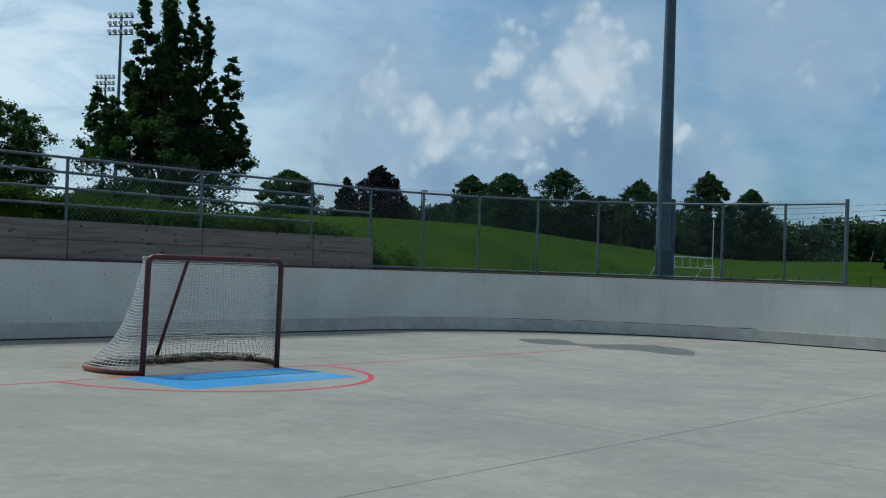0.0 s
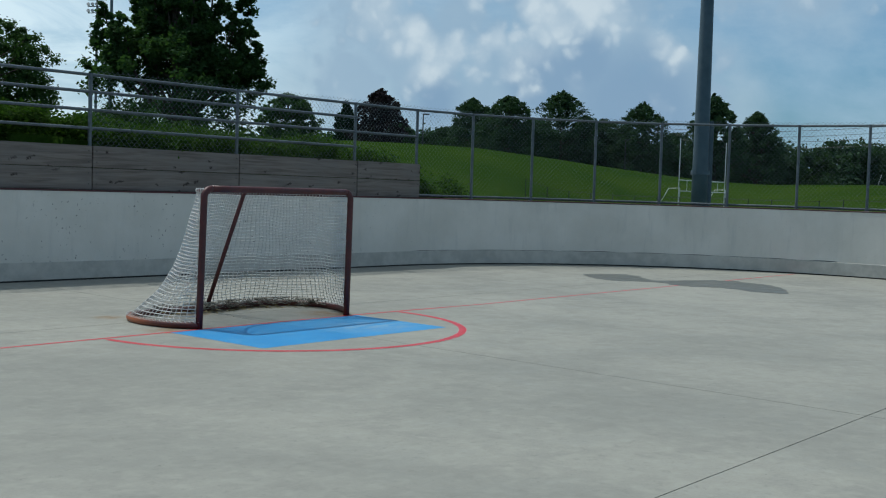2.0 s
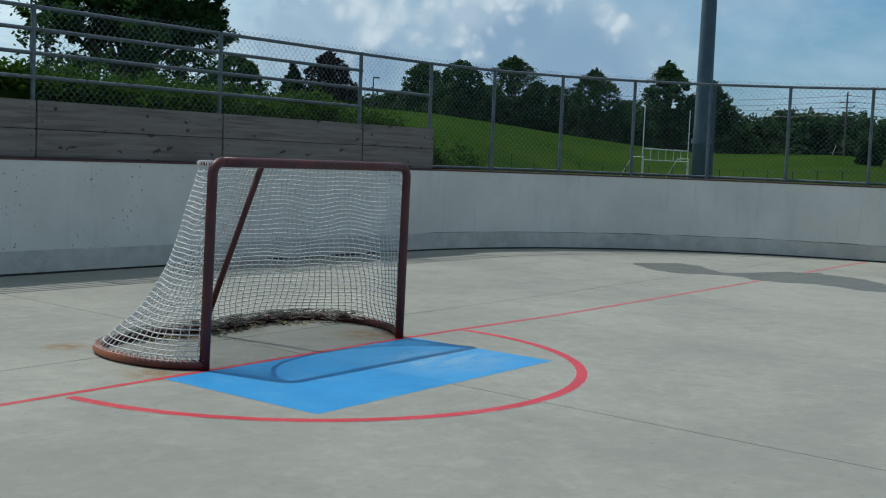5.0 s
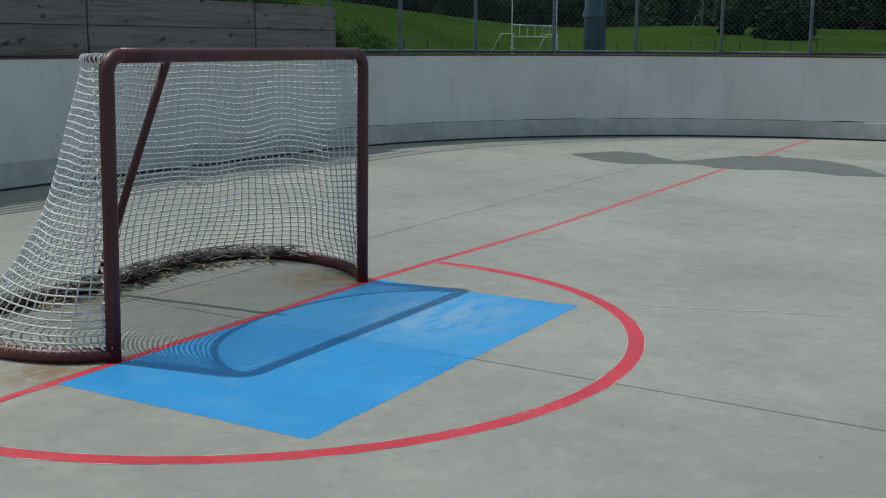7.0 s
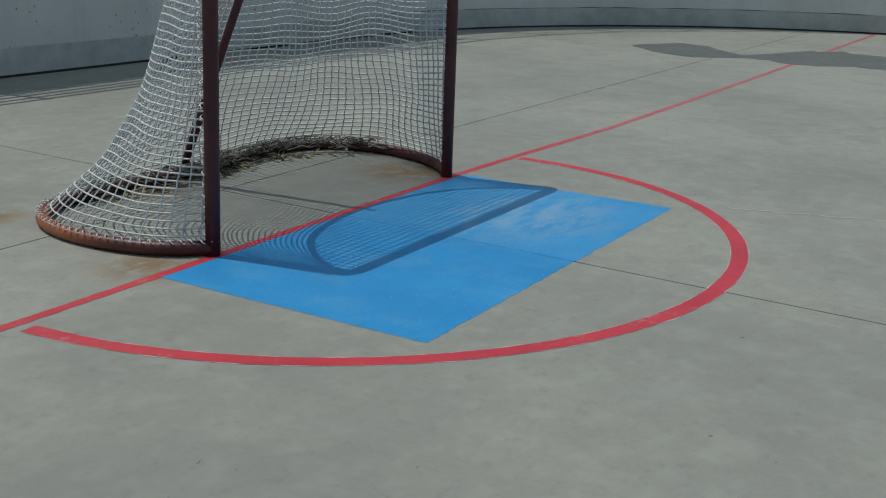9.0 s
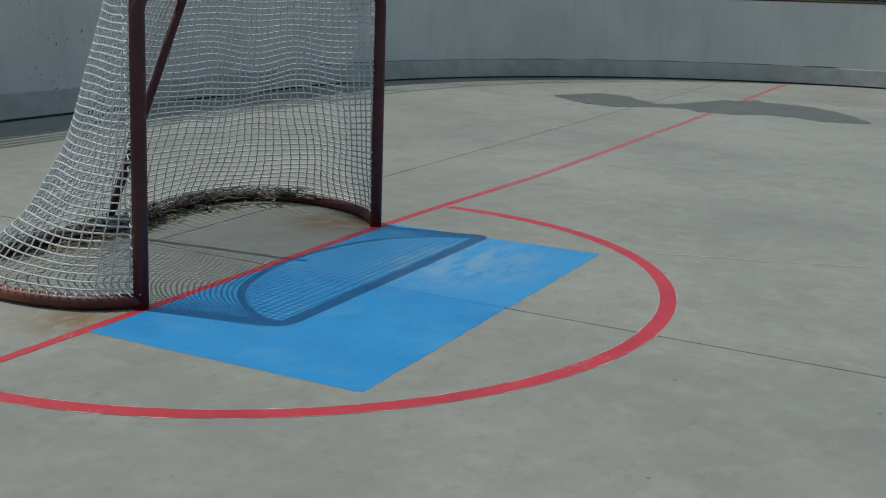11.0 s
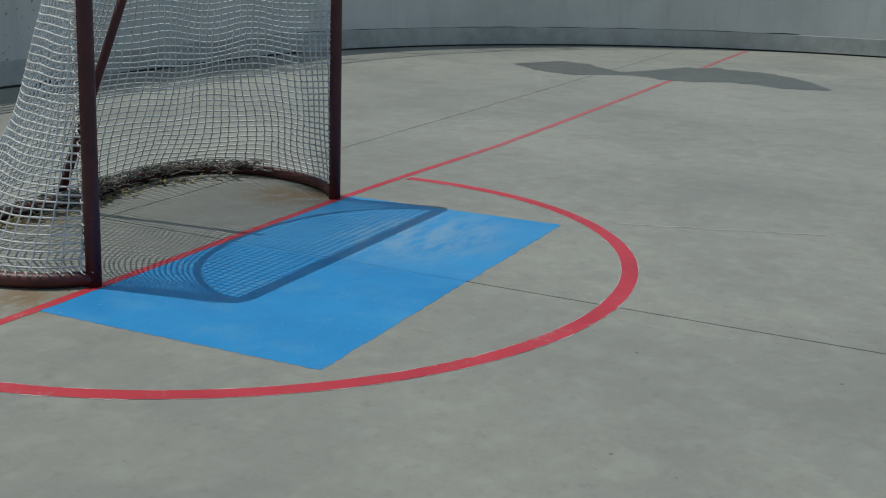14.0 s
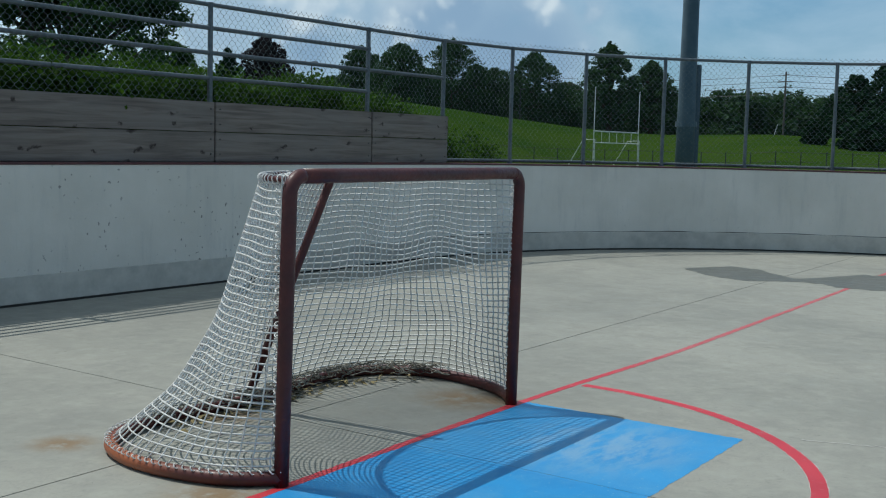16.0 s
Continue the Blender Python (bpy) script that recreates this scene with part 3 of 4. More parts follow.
def puddle():
    spine = spline([(8.58, 1.92), (8.68, 1.5), (8.35, 1.0), (8.3, 0.56), (8.72, 0.2), (8.75, -0.1), (8.8, -0.5), (8.75, -0.9), (8.45, -1.3), (8.1, -1.72)], 10)
    half = spline([(0.06, 0), (0.58, 0), (0.5, 0), (0.2, 0), (0.55, 0), (0.85, 0), (0.76, 0), (0.62, 0), (0.5, 0), (0.05, 0)], 10)[:, 0]
    left, right = [], []
    for i, (c, h) in enumerate(zip(spine, half)):
        w = h * (1 + 0.22 * noise.noise((i * 0.33, 3.3, 0))), h * (1 + 0.22 * noise.noise((i * 0.33, 9.3, 0)))
        left.append((c[0] - w[0], c[1], 0.0022))
        right.append((c[0] + w[1], c[1], 0.0022))
    return Shape().strip(left, right)


tagged(part("puddle", puddle(), WET), "dark drying puddle on the concrete", "puddle")


# ---------- ground ----------
EYE0 = (-4.6, -3.1)


def ground_height(x, y):
    x, y = np.asarray(x, float), np.asarray(y, float)
    dx, dy = x - EYE0[0], y - EYE0[1]
    r = np.hypot(dx, dy)
    az = np.degrees(np.arctan2(dy, dx))
    az = np.where(az < -100, az + 360, az)
    crest = np.interp(az, (-20, 10, 13.5, 17, 22, 25, 29, 32, 36, 40, 46, 50, 90, 150), (1.5, 3.2, 3.3, 3.6, 3.3, 3.6, 4.6, 5.4, 6.3, 6.4, 5.4, 3.2, 3.0, 1.0))
    dist = np.interp(az, (10, 22, 25, 29, 40, 46, 52), (150, 150, 148, 142, 130, 105, 50))
    start = np.interp(az, (10, 17, 22, 28, 34, 42), (60, 60, 90, 90, 45, 20))
    near = np.interp(az, (-20, 28, 36, 42, 47, 90, 150), (-0.4, -0.4, 0.1, 1.0, 1.6, 1.7, 0.0))
    z = near + (crest - near) * smoothstep(start, dist, r)
    z = z - np.minimum(np.maximum(r - dist - 45, 0) * 0.02, 5.0)
    bank = 1.62 + 0.28 * smoothstep(3.5, 0.5, x) - np.maximum(x - 7.4, 0) * 0.6 - np.maximum(y - 9.0, 0) * 0.2
    z = np.where((y > 4.6) & (x > -20), np.maximum(z, bank), z)
    cs, sn = math.cos(SKEW), math.sin(SKEW)
    x, y = CORNER[0] + (x - CORNER[0]) * cs + (y - CORNER[1]) * sn, CORNER[1] - (x - CORNER[0]) * sn + (y - CORNER[1]) * cs
    inside = (np.abs(x) < SIDE + 0.9) & (y < BACK + 0.3) & (y > FRONT - 0.3)
    corner = (np.abs(x) > CORNER[0]) & (y > CORNER[1]) & (np.hypot(np.abs(x) - CORNER[0], y - CORNER[1]) > RADIUS + np.where(np.abs(x) < 8.2, 0.3, 0.9))
    inside &= ~corner
    return np.where(inside, np.minimum(z, -0.4), z)


def axis(lo, hi, step, far):
    a = list(np.arange(lo, hi + step / 2, step))
    d = step
    while a[-1] < far:
        d *= 1.25
        a.append(a[-1] + d)
    d = step
    while a[0] > -far:
        d *= 1.25
        a.insert(0, a[0] - d)
    return np.array(a)


def ground():
    xs, ys = axis(-20, 60, 0.7, 3000), axis(-4, 62, 0.7, 3000)
    ys = np.sort(np.append(ys, np.arange(4.3, 5.75, 0.1)))
    X, Y = np.meshgrid(xs, ys)
    Z = ground_height(X, Y)
    Z = Z + 0.06 * np.sin(X * 0.9 + 1.3) * np.sin(Y * 0.8) * (np.hypot(X, Y) < 120)
    w = len(xs)
    f = [[j * w + i, j * w + i + 1, (j + 1) * w + i + 1, (j + 1) * w + i] for j in range(len(ys) - 1) for i in range(w - 1)]
    return Shape().raw(np.column_stack((X.ravel(), Y.ravel(), Z.ravel())), f)


tagged(part("ground", ground(), LAWN, smooth=True), "mown green lawn rising to a low hill", "lawn", kind="structure")


def gz(x, y):
    return float(ground_height(x, y))


# ---------- the hockey goal ----------
def mirror(half, other=None):
    """Left-to-right curve from its two halves, each from the post to the middle of the back."""
    h, o = np.asarray(half, float), np.asarray(other if other is not None else half, float)
    return np.vstack((h * (-1, 1), o[::-1][1:]))


BASE_LEFT = [(0.945, 0.0), (1.08, 0.17), (1.14, 0.42), (1.12, 0.7), (1.0, 0.94), (0.77, 1.08), (0.42, 1.11), (0.15, 1.08), (0.0, 1.06)]
BASE_RIGHT = [(0.945, 0.0), (1.1, 0.17), (1.22, 0.42), (1.26, 0.7), (1.17, 0.97), (0.93, 1.11), (0.55, 1.12), (0.2, 1.07), (0.0, 1.06)]
TOP_HALF = [(0.905, 0.0), (0.86, 0.145), (0.745, 0.298), (0.545, 0.445), (0.28, 0.528), (0.0, 0.552)]
TUBE = 0.031
CORD_R = 0.0043


def resample(curve, k):
    d = np.concatenate(([0], np.cumsum(np.linalg.norm(np.diff(curve, axis=0), axis=1))))
    t = np.linspace(0, d[-1], k)
    return np.column_stack([np.interp(t, d, curve[:, i]) for i in range(curve.shape[1])])


def level(curve, z):
    return np.column_stack((curve, np.full(len(curve), z)))


def hockey_goal():
    goal = thing("hockey_goal", "hockey goal with worn dark red steel frame and white cord net", "hockey goal")
    base2 = spline(mirror(BASE_LEFT, BASE_RIGHT), 8)
    top2 = spline(mirror(TOP_HALF), 8)
    # front: two posts and a bar joined by bent corners
    bend = [(0.945 - 0.075 + 0.075 * math.cos(a), 0.0, 1.175 + 0.075 * math.sin(a)) for a in np.linspace(0, math.pi / 2, 9)]
    posts = []
    for sx in (-1, 1):
        lean = 0.03 if sx < 0 else 0.018
        pts = [(sx * 0.945 + lean * z / 1.25, 0, z) for z in (0.0, 0.4, 0.8)] + [(sx * x + lean * z / 1.25, y, z) for x, y, z in bend]
        posts.append(part("post", Shape().tube(pts, TUBE, 16), STEEL_RED, goal, smooth=True))
    bar = [(x, 0, 1.25) for x in np.linspace(-0.84, 0.888, 9)]
    part("crossbar", Shape().tube(bar, TUBE, 16), STEEL_RED, goal, smooth=True)
    base_frame = part("base_frame", Shape().tube(level(base2, 0.032), 0.03, 14), STEEL_RUST, goal, "rust-worn red bent base tube", smooth=True)
    top_frame = part("top_frame", Shape().tube(level(top2, 1.235), 0.013, 10), STEEL_RED, goal, smooth=True)
    part("brace", Shape().tube([(0, 0.5, 1.245), (0, 0.775, 0.64), (0, 1.05, 0.03)], 0.021, 10), STEEL_RED, goal, smooth=True)

    # net: a cloth laced to the posts, the top frame and the base
    cols, rows = 70, 38
    us, vs = np.linspace(0, 1, 151), np.linspace(0, 1, 61)
    top_r, base_r = resample(level(top2, 1.25), 151), resample(level(base2, 0.05), 151)

    def cloth(u, v):
        a = np.array([np.interp(u, us, top_r[:, i]) for i in range(3)]).T
        b = np.array([np.interp(u, us, base_r[:, i]) for i in range(3)]).T
        over = np.exp(-((u - 0.5) / 0.09) ** 2)
        w = ((0.53 * v + 0.47 * v ** 4) * (1 - over) + v * over)[:, None]
        p = a.copy()
        p[:, :2] = a[:, :2] * (1 - w) + b[:, :2] * w
        p[:, 2] = a[:, 2] + (b[:, 2] - a[:, 2]) * v
        # in the middle it hangs over the brace
        p[:, 1] += 0.045 * over * np.clip(v * 8, 0, 1) * np.clip((1 - v) * 8, 0, 1)
        # near the posts the cloth stays on the post line
        pin = np.minimum(u, 1 - u)
        hold = np.clip(1 - pin / 0.02, 0, 1)[:, None]
        post = np.column_stack((np.sign(u - 0.5) * 0.94, np.full(len(u), 0.02), p[:, 2]))
        free = np.clip(pin / 0.1, 0, 1) * np.clip(v / 0.12, 0, 1) * np.clip((1 - v) / 0.12, 0, 1)
        slack = np.array([(noise.noise((x * 13.0, y * 4.5, 1.7)), noise.noise((x * 13.0, y * 4.5, 7.9)), noise.noise((x * 10.0, y * 6.0, 4.1))) for x, y in zip(u, v)])
        p = p + slack * (0.017 * free)[:, None]
        p[:, 2] -= 0.007 * free * np.sin(u * math.pi * 9)
        return p * (1 - hold) + post * hold

    net = Shape()
    sv = np.linspace(0, 1, rows + 1)
    zig = 0.0005 * (-1.0) ** np.arange(rows + 1)
    for c in range(cols + 1):
        u = np.full(len(sv), c / cols) + (0.002 * np.array([noise.noise((c * 0.7, y * 8.0, 2.2)) for y in sv]) + 0.023 * np.array([noise.noise((c * 0.09, y * 2.6, 6.2)) for y in sv])) * np.sin(math.pi * sv) * min(1.0, c / 8, (cols - c) / 8) + zig * (0 < c < cols)
        net.tube(cloth(np.clip(u, 0, 1), sv), CORD_R, 4, caps=False)
    su = np.linspace(0, 1, 171)
    for r in range(1, rows):
        v = np.full(len(su), r / rows) + np.array([0.005 * noise.noise((x * 14.0, r * 0.45, 5.2)) + 0.022 * noise.noise((x * 8.0, r * 0.07, 3.2)) for x in su]) * np.sin(math.pi * r / rows)
        net.tube(cloth(su, np.clip(v, 0, 1)), CORD_R, 4, caps=False)
    # roof of the net, slack between the bar and the top frame
    half_x, depth = [q[0] for q in TOP_HALF], [q[1] for q in TOP_HALF]

    def roof_z(x, y):
        return 1.243 - 0.02 * math.sin(math.pi * min(1.0, y / 0.55)) + 0.006 * noise.noise((x * 5.0, y * 5.0, 8.8))

    for y in np.arange(0.04, 0.54, 0.036):
        reach = np.interp(y, depth, half_x)
        net.tube([(x, y + 0.012 * noise.noise((x * 3.0, y * 9.0, 1.1)), roof_z(x, y)) for x in np.linspace(-reach, reach, 34)], CORD_R * 0.9, 4, caps=False)
    for x in np.arange(-0.87, 0.871, 0.036):
        end = np.interp(-abs(x), [-q for q in half_x], depth)
        if end > 0.04:
            net.tube([(x + 0.022 * math.sin(y * 9.0 + x * 2.0) * y, y, roof_z(x, y)) for y in np.linspace(0.02, end, 9)], CORD_R * 0.9, 4, caps=False)
    part("net", net, CORD, goal, "white knotted cord net, slack and wavy", smooth=True)

    # lacing round the posts and along the base
    for sx in (-1, 1):
        z = np.linspace(0.06, 1.2, 420)
        a = z * 2 * math.pi / 0.045
        lace = Shape().tube(np.column_stack((sx * 0.945 - sx * 0.024 * np.cos(a), 0.012 + 0.026 * np.abs(np.sin(a)), z)), 0.003, 4, caps=False)
        part("lacing", lace, CORD, posts[0] if sx < 0 else posts[1], "white cord lacing")
    rim = resample(level(top2, 1.237), 900)
    a = np.linspace(0, 2 * math.pi * 62, 900)
    tang = np.gradient(rim, axis=0)
    side = np.column_stack((-tang[:, 1], tang[:, 0], np.zeros(900)))
    side /= np.linalg.norm(side, axis=1, keepdims=True)
    rim = rim + side * (0.018 * np.cos(a))[:, None]
    rim[:, 2] += 0.018 * np.sin(a) - 0.004
    part("top_lacing", Shape().tube(rim, 0.003, 4, caps=False), CORD, top_frame, "white cord lacing")
    low = Shape()
    long = resample(level(base2, 0.05), 1500)
    a = np.linspace(0, 2 * math.pi * 110, 1500)
    tang = np.gradient(long, axis=0)
    side = np.column_stack((-tang[:, 1], tang[:, 0], np.zeros(1500)))
    side /= np.linalg.norm(side, axis=1, keepdims=True)
    wind = long + side * (0.016 + 0.014 * np.cos(a))[:, None]
    wind[:, 2] = 0.062 + 0.008 * np.sin(a)
    low.tube(wind[::2], 0.0028, 4, caps=False)
    part("base_lacing", low, CORD, base_frame, "white cord lacing")

    # bunched, dirty spare cord lying inside along the back
    rng = np.random.default_rng(8)
    tangle = Shape()
    for k in range(150):
        u0 = rng.uniform(0.3, 0.8)
        u = np.clip(u0 + np.linspace(0, rng.uniform(0.02, 0.06), 9), 0, 1)
        c = np.array([np.interp(u, us, base_r[:, i]) for i in range(3)]).T
        inward = -c[:, :2] * 0.05 * rng.uniform(0.5, 1.2)
        c[:, :2] += inward
        c[:, 2] = 0.035 + rng.uniform(0.0, 0.075) + np.cumsum(rng.normal(0, 0.01, 9))
        c[:, :2] += np.cumsum(rng.normal(0, 0.008, (9, 2)), axis=0)
        c[:, 2] = np.clip(c[:, 2], 0.008, 0.1)
        tangle.tube(c, rng.uniform(0.0025, 0.0045), 4, caps=False)
    part("bunched_net", tangle, GRIME, goal, "grimy bunched cord along the base")
    return goal, base2


GOAL, BASE_CURVE = hockey_goal()


def litter():
    """Dry leaves and straw caught along the back tube."""
    rng = np.random.default_rng(21)
    s = Shape()
    line = resample(level(BASE_CURVE, 0.0), 400)
    for k in range(170):
        i = int(rng.uniform(130, 320))
        c = line[i] * (0.93 - 0.1 * rng.random() ** 2, 0.93 - 0.1 * rng.random() ** 2, 1)
        c = c + (rng.normal(0, 0.015), rng.normal(0, 0.015), 0.004 + 0.03 * rng.random() ** 2)
        a, l, w = rng.uniform(0, 6.28), rng.uniform(0.015, 0.05), rng.uniform(0.004, 0.012)
        d, e = np.array((math.cos(a), math.sin(a), rng.uniform(-0.3, 0.3))), np.array((-math.sin(a), math.cos(a), 0.3))
        s.raw([c - d * l, c + e * w, c + d * l, c - e * w], [[0, 1, 2, 3]])
    return s


tagged(part("leaf_litter", litter(), STRAW), "dry straw and leaf litter caught inside the goal", "litter", kind="stuff")


# ---------- chain-link fence on the wall ----------
FENCE_R = RADIUS + FENCE_OFF
ARC = [82.0 - 11.65 * k for k in range(9)]


def arc_point(a):
    return (CORNER[0] + FENCE_R * math.cos(radians(a)), CORNER[1] + FENCE_R * math.sin(radians(a)))


FENCE_Y = BACK + FENCE_OFF
posts = [skewed(6.0 - 2.44 * k, FENCE_Y) for k in range(5, -1, -1)] + [arc_point(a) for a in ARC]


def link_panel(a, b, z0, z1, pitch=0.08, wire=0.0017):
    """Woven wire between two posts: zigzag strands hooked into each other, with the cut ends standing over the rail."""
    a, b = np.array((*a, 0.0)), np.array((*b, 0.0))
    d = b - a
    length = np.linalg.norm(d)
    d /= length
    out = np.array((d[1], -d[0], 0.0))
    s = Shape()
    k = int((z1 - z0) / (pitch / 2))
    mid = np.linspace(z0, z1, k + 1)
    z = np.column_stack((mid - pitch * 0.07, mid + pitch * 0.07)).ravel()
    even = np.repeat(np.arange(k + 1) % 2, 2)
    for i in range(int(length / (pitch / 2)) - 1):
        x0 = 0.02 + i * pitch / 2
        x = x0 + (even if i % 2 == 0 else 1 - even) * (pitch / 2 + 0.003)
        w = 0.03 + 0.003 * (even * 2 - 1)
        s.tube(a + d * x[:, None] + out * w[:, None] + np.array((0, 0, 1.0)) * z[:, None], wire, 3, caps=False)
    return s


def chain_fence():
    fence = thing("chain_link_fence", "galvanised chain-link fence on posts along the rink wall", "fence")
    foot = WALL_TOP + 0.024
    for i, (x, y) in enumerate(posts):
        last = i == len(posts) - 1
        r = 0.038 if last else 0.026
        top = FENCE_TOP + (0.06 if last else 0.0)
        s = Shape().tube([(x, y, foot), (x, y, foot + 0.5), (x, y, top - 0.5), (x, y, top)], r, 12)
        s.tube([(x, y, foot), (x, y, foot + 0.05)], r + 0.012, 12)
        part("post", s, ZINC, fence, smooth=False)
    for i, (a, b) in enumerate(zip(posts, posts[1:])):
        heights = [FENCE_TOP - 0.02]
        if b[0] < 6.3:
            heights += [2.44, 2.205, 1.965]
        elif a[0] < 6.3:
            heights += [2.205]
        if a[0] > 7.3:
            heights += [foot + 0.035]
        for h in heights:
            p = np.linspace((*a, h), (*b, h), 3)
            part("rail", Shape().tube(p, 0.021, 8, caps=False), ZINC, fence, smooth=True)
        if i >= 3:
            z0 = BOARD_TOP - 0.12 if b[0] < 7.8 else foot + 0.02
            ends = FENCE_TOP + 0.045
            part("wire_mesh", link_panel(a, b, z0, ends), WIRE, fence, "woven diamond wire mesh", kind="stuff")
    # clamps round the posts at the rails
    for i, (x, y) in enumerate(posts[3:], 3):
        for h in ([2.66, 2.44, 2.205, 1.965] if x < 6.3 else [2.66, 1.19]):
            part("clamp", Shape().tube([(x, y, h - 0.02), (x, y, h + 0.02)], 0.033, 10), ZINC, fence)
    return fence


chain_fence()


# ---------- weathered plank barrier in front of the fence ----------
def plank_barrier():
    barrier = thing("plank_barrier", "weathered grey-brown wooden planks standing on the rink wall", "barrier")
    rng = np.random.default_rng(3)
    edges = [6.0 - 2.44 * k for k in range(6, -1, -1)] + [7.53]
    for k, (xa, xb) in enumerate(zip(edges, edges[1:])):
        for j in range(2):
            z0 = WALL_TOP + 0.024 + j * 0.288
            w = xb - xa - 0.012
            s = Shape().box((0, 0, 0), (w, 0.04, 0.283), 0.0, 0.006)
            ob = part("plank", s, WOOD, barrier)
            ob.location = (*skewed((xa + xb) / 2, FENCE_Y - 0.058 + rng.uniform(-0.004, 0.004)), z0 + 0.143)
            ob.rotation_euler = (rng.uniform(-0.01, 0.01), rng.uniform(-0.0012, 0.0012), SKEW)
    for x in edges[1:]:
        for j in range(4):
            for sx in (-0.06, 0.06):
                if x + sx < 7.52:
                    h = WALL_TOP + 0.1 + j * 0.143
                    b = Shape().tube([(*skewed(x + sx, FENCE_Y - 0.085), h), (*skewed(x + sx, FENCE_Y - 0.07), h)], 0.007, 6)
                    part("bolt", b, DARK_METAL, barrier)
    return barrier


plank_barrier()


# ---------- light pole by the field ----------
def tapered(base, height, r0, r1, sides=16, k=8):
    x, y, z = base
    t = np.linspace(0, 1, k)
    return Shape().tube(np.column_stack((np.full(k, x), np.full(k, y), z + t * height)), r0 + (r1 - r0) * t, sides)


def big_pole(x, y):
    z = gz(x, y) - 0.1
    p = thing("light_pole", "tall blue-grey tapered steel floodlight pole on the lawn", "light pole", at=(x, y, z))
    part("shaft", tapered((0, 0, 0), 21.0, 0.275, 0.1), POLE_PAINT, p, smooth=True)
    part("collar", Shape().tube([(0, 0, 2.55), (0, 0, 2.7)], 0.3, 16), POLE_PAINT, p)
    part("base_flange", Shape().tube([(0, 0, 0), (0, 0, 0.16)], 0.55, 16), POLE_PAINT, p)
    part("cabinet", Shape().box((0.22, -0.22, 2.6), (0.12, 0.16, 3.4), 0.4, 0.02), POLE_PAINT, p, "tall grey service box on the pole")
    for k in range(3):
        part("cross_arm", Shape().box((0, 0, 19.4 + k * 0.7), (3.4, 0.1, 0.1), 0.6, 0.01), POLE_PAINT, p)
    return p


big_pole(26.75, 8.95)


def far_place(az, r):
    x, y = EYE0[0] + r * math.cos(radians(az)), EYE0[1] + r * math.sin(radians(az))
    return x, y, gz(x, y)


# ---------- trees ----------
def leaf_cloud(rng, centres, radii, per, size, squash=0.8):
    """Small folded leaves scattered through clumps."""
    k = len(centres)
    c = np.repeat(np.asarray(centres), per, axis=0)
    r = np.repeat(np.asarray(radii), per)
    d = rng.normal(size=(k * per, 3))
    d /= np.linalg.norm(d, axis=1, keepdims=True)
    rad = r * rng.random(k * per) ** 0.5 * (1 + 0.9 * rng.random(k * per) ** 5)
    p = c + d * rad[:, None] * (1, 1, squash)
    a = rng.normal(size=(k * per, 3))
    a[:, 2] *= 0.6
    a /= np.linalg.norm(a, axis=1, keepdims=True)
    b = np.cross(a, rng.normal(size=(k * per, 3)))
    b /= np.maximum(np.linalg.norm(b, axis=1, keepdims=True), 1e-6)
    s = size * rng.uniform(0.6, 1.3, (k * per, 1))
    v = np.stack((p - a * s, p + b * s * 0.55, p + a * s, p - b * s * 0.55), axis=1).reshape(-1, 3)
    idx = np.arange(k * per)[:, None] * 4 + np.arange(4)
    return v, idx.tolist()


PROFILES = {
    "pyramid": ((0.0, 0.12, 0.3, 0.55, 0.8, 0.93, 1.0), (0.72, 0.95, 1.0, 0.86, 0.54, 0.28, 0.06)),
    "oval": ((0.0, 0.12, 0.35, 0.6, 0.8, 0.93, 1.0), (0.95, 1.0, 0.97, 0.84, 0.6, 0.34, 0.08)),
    "round": ((0.0, 0.15, 0.45, 0.75, 0.92, 1.0), (0.62, 0.9, 1.0, 0.84, 0.5, 0.1)),
    "leaders": ((0.0, 0.1, 0.25, 0.4, 0.52, 0.68, 1.0), (0.78, 0.97, 0.95, 0.74, 0.42, 0.14, 0.0)),
}


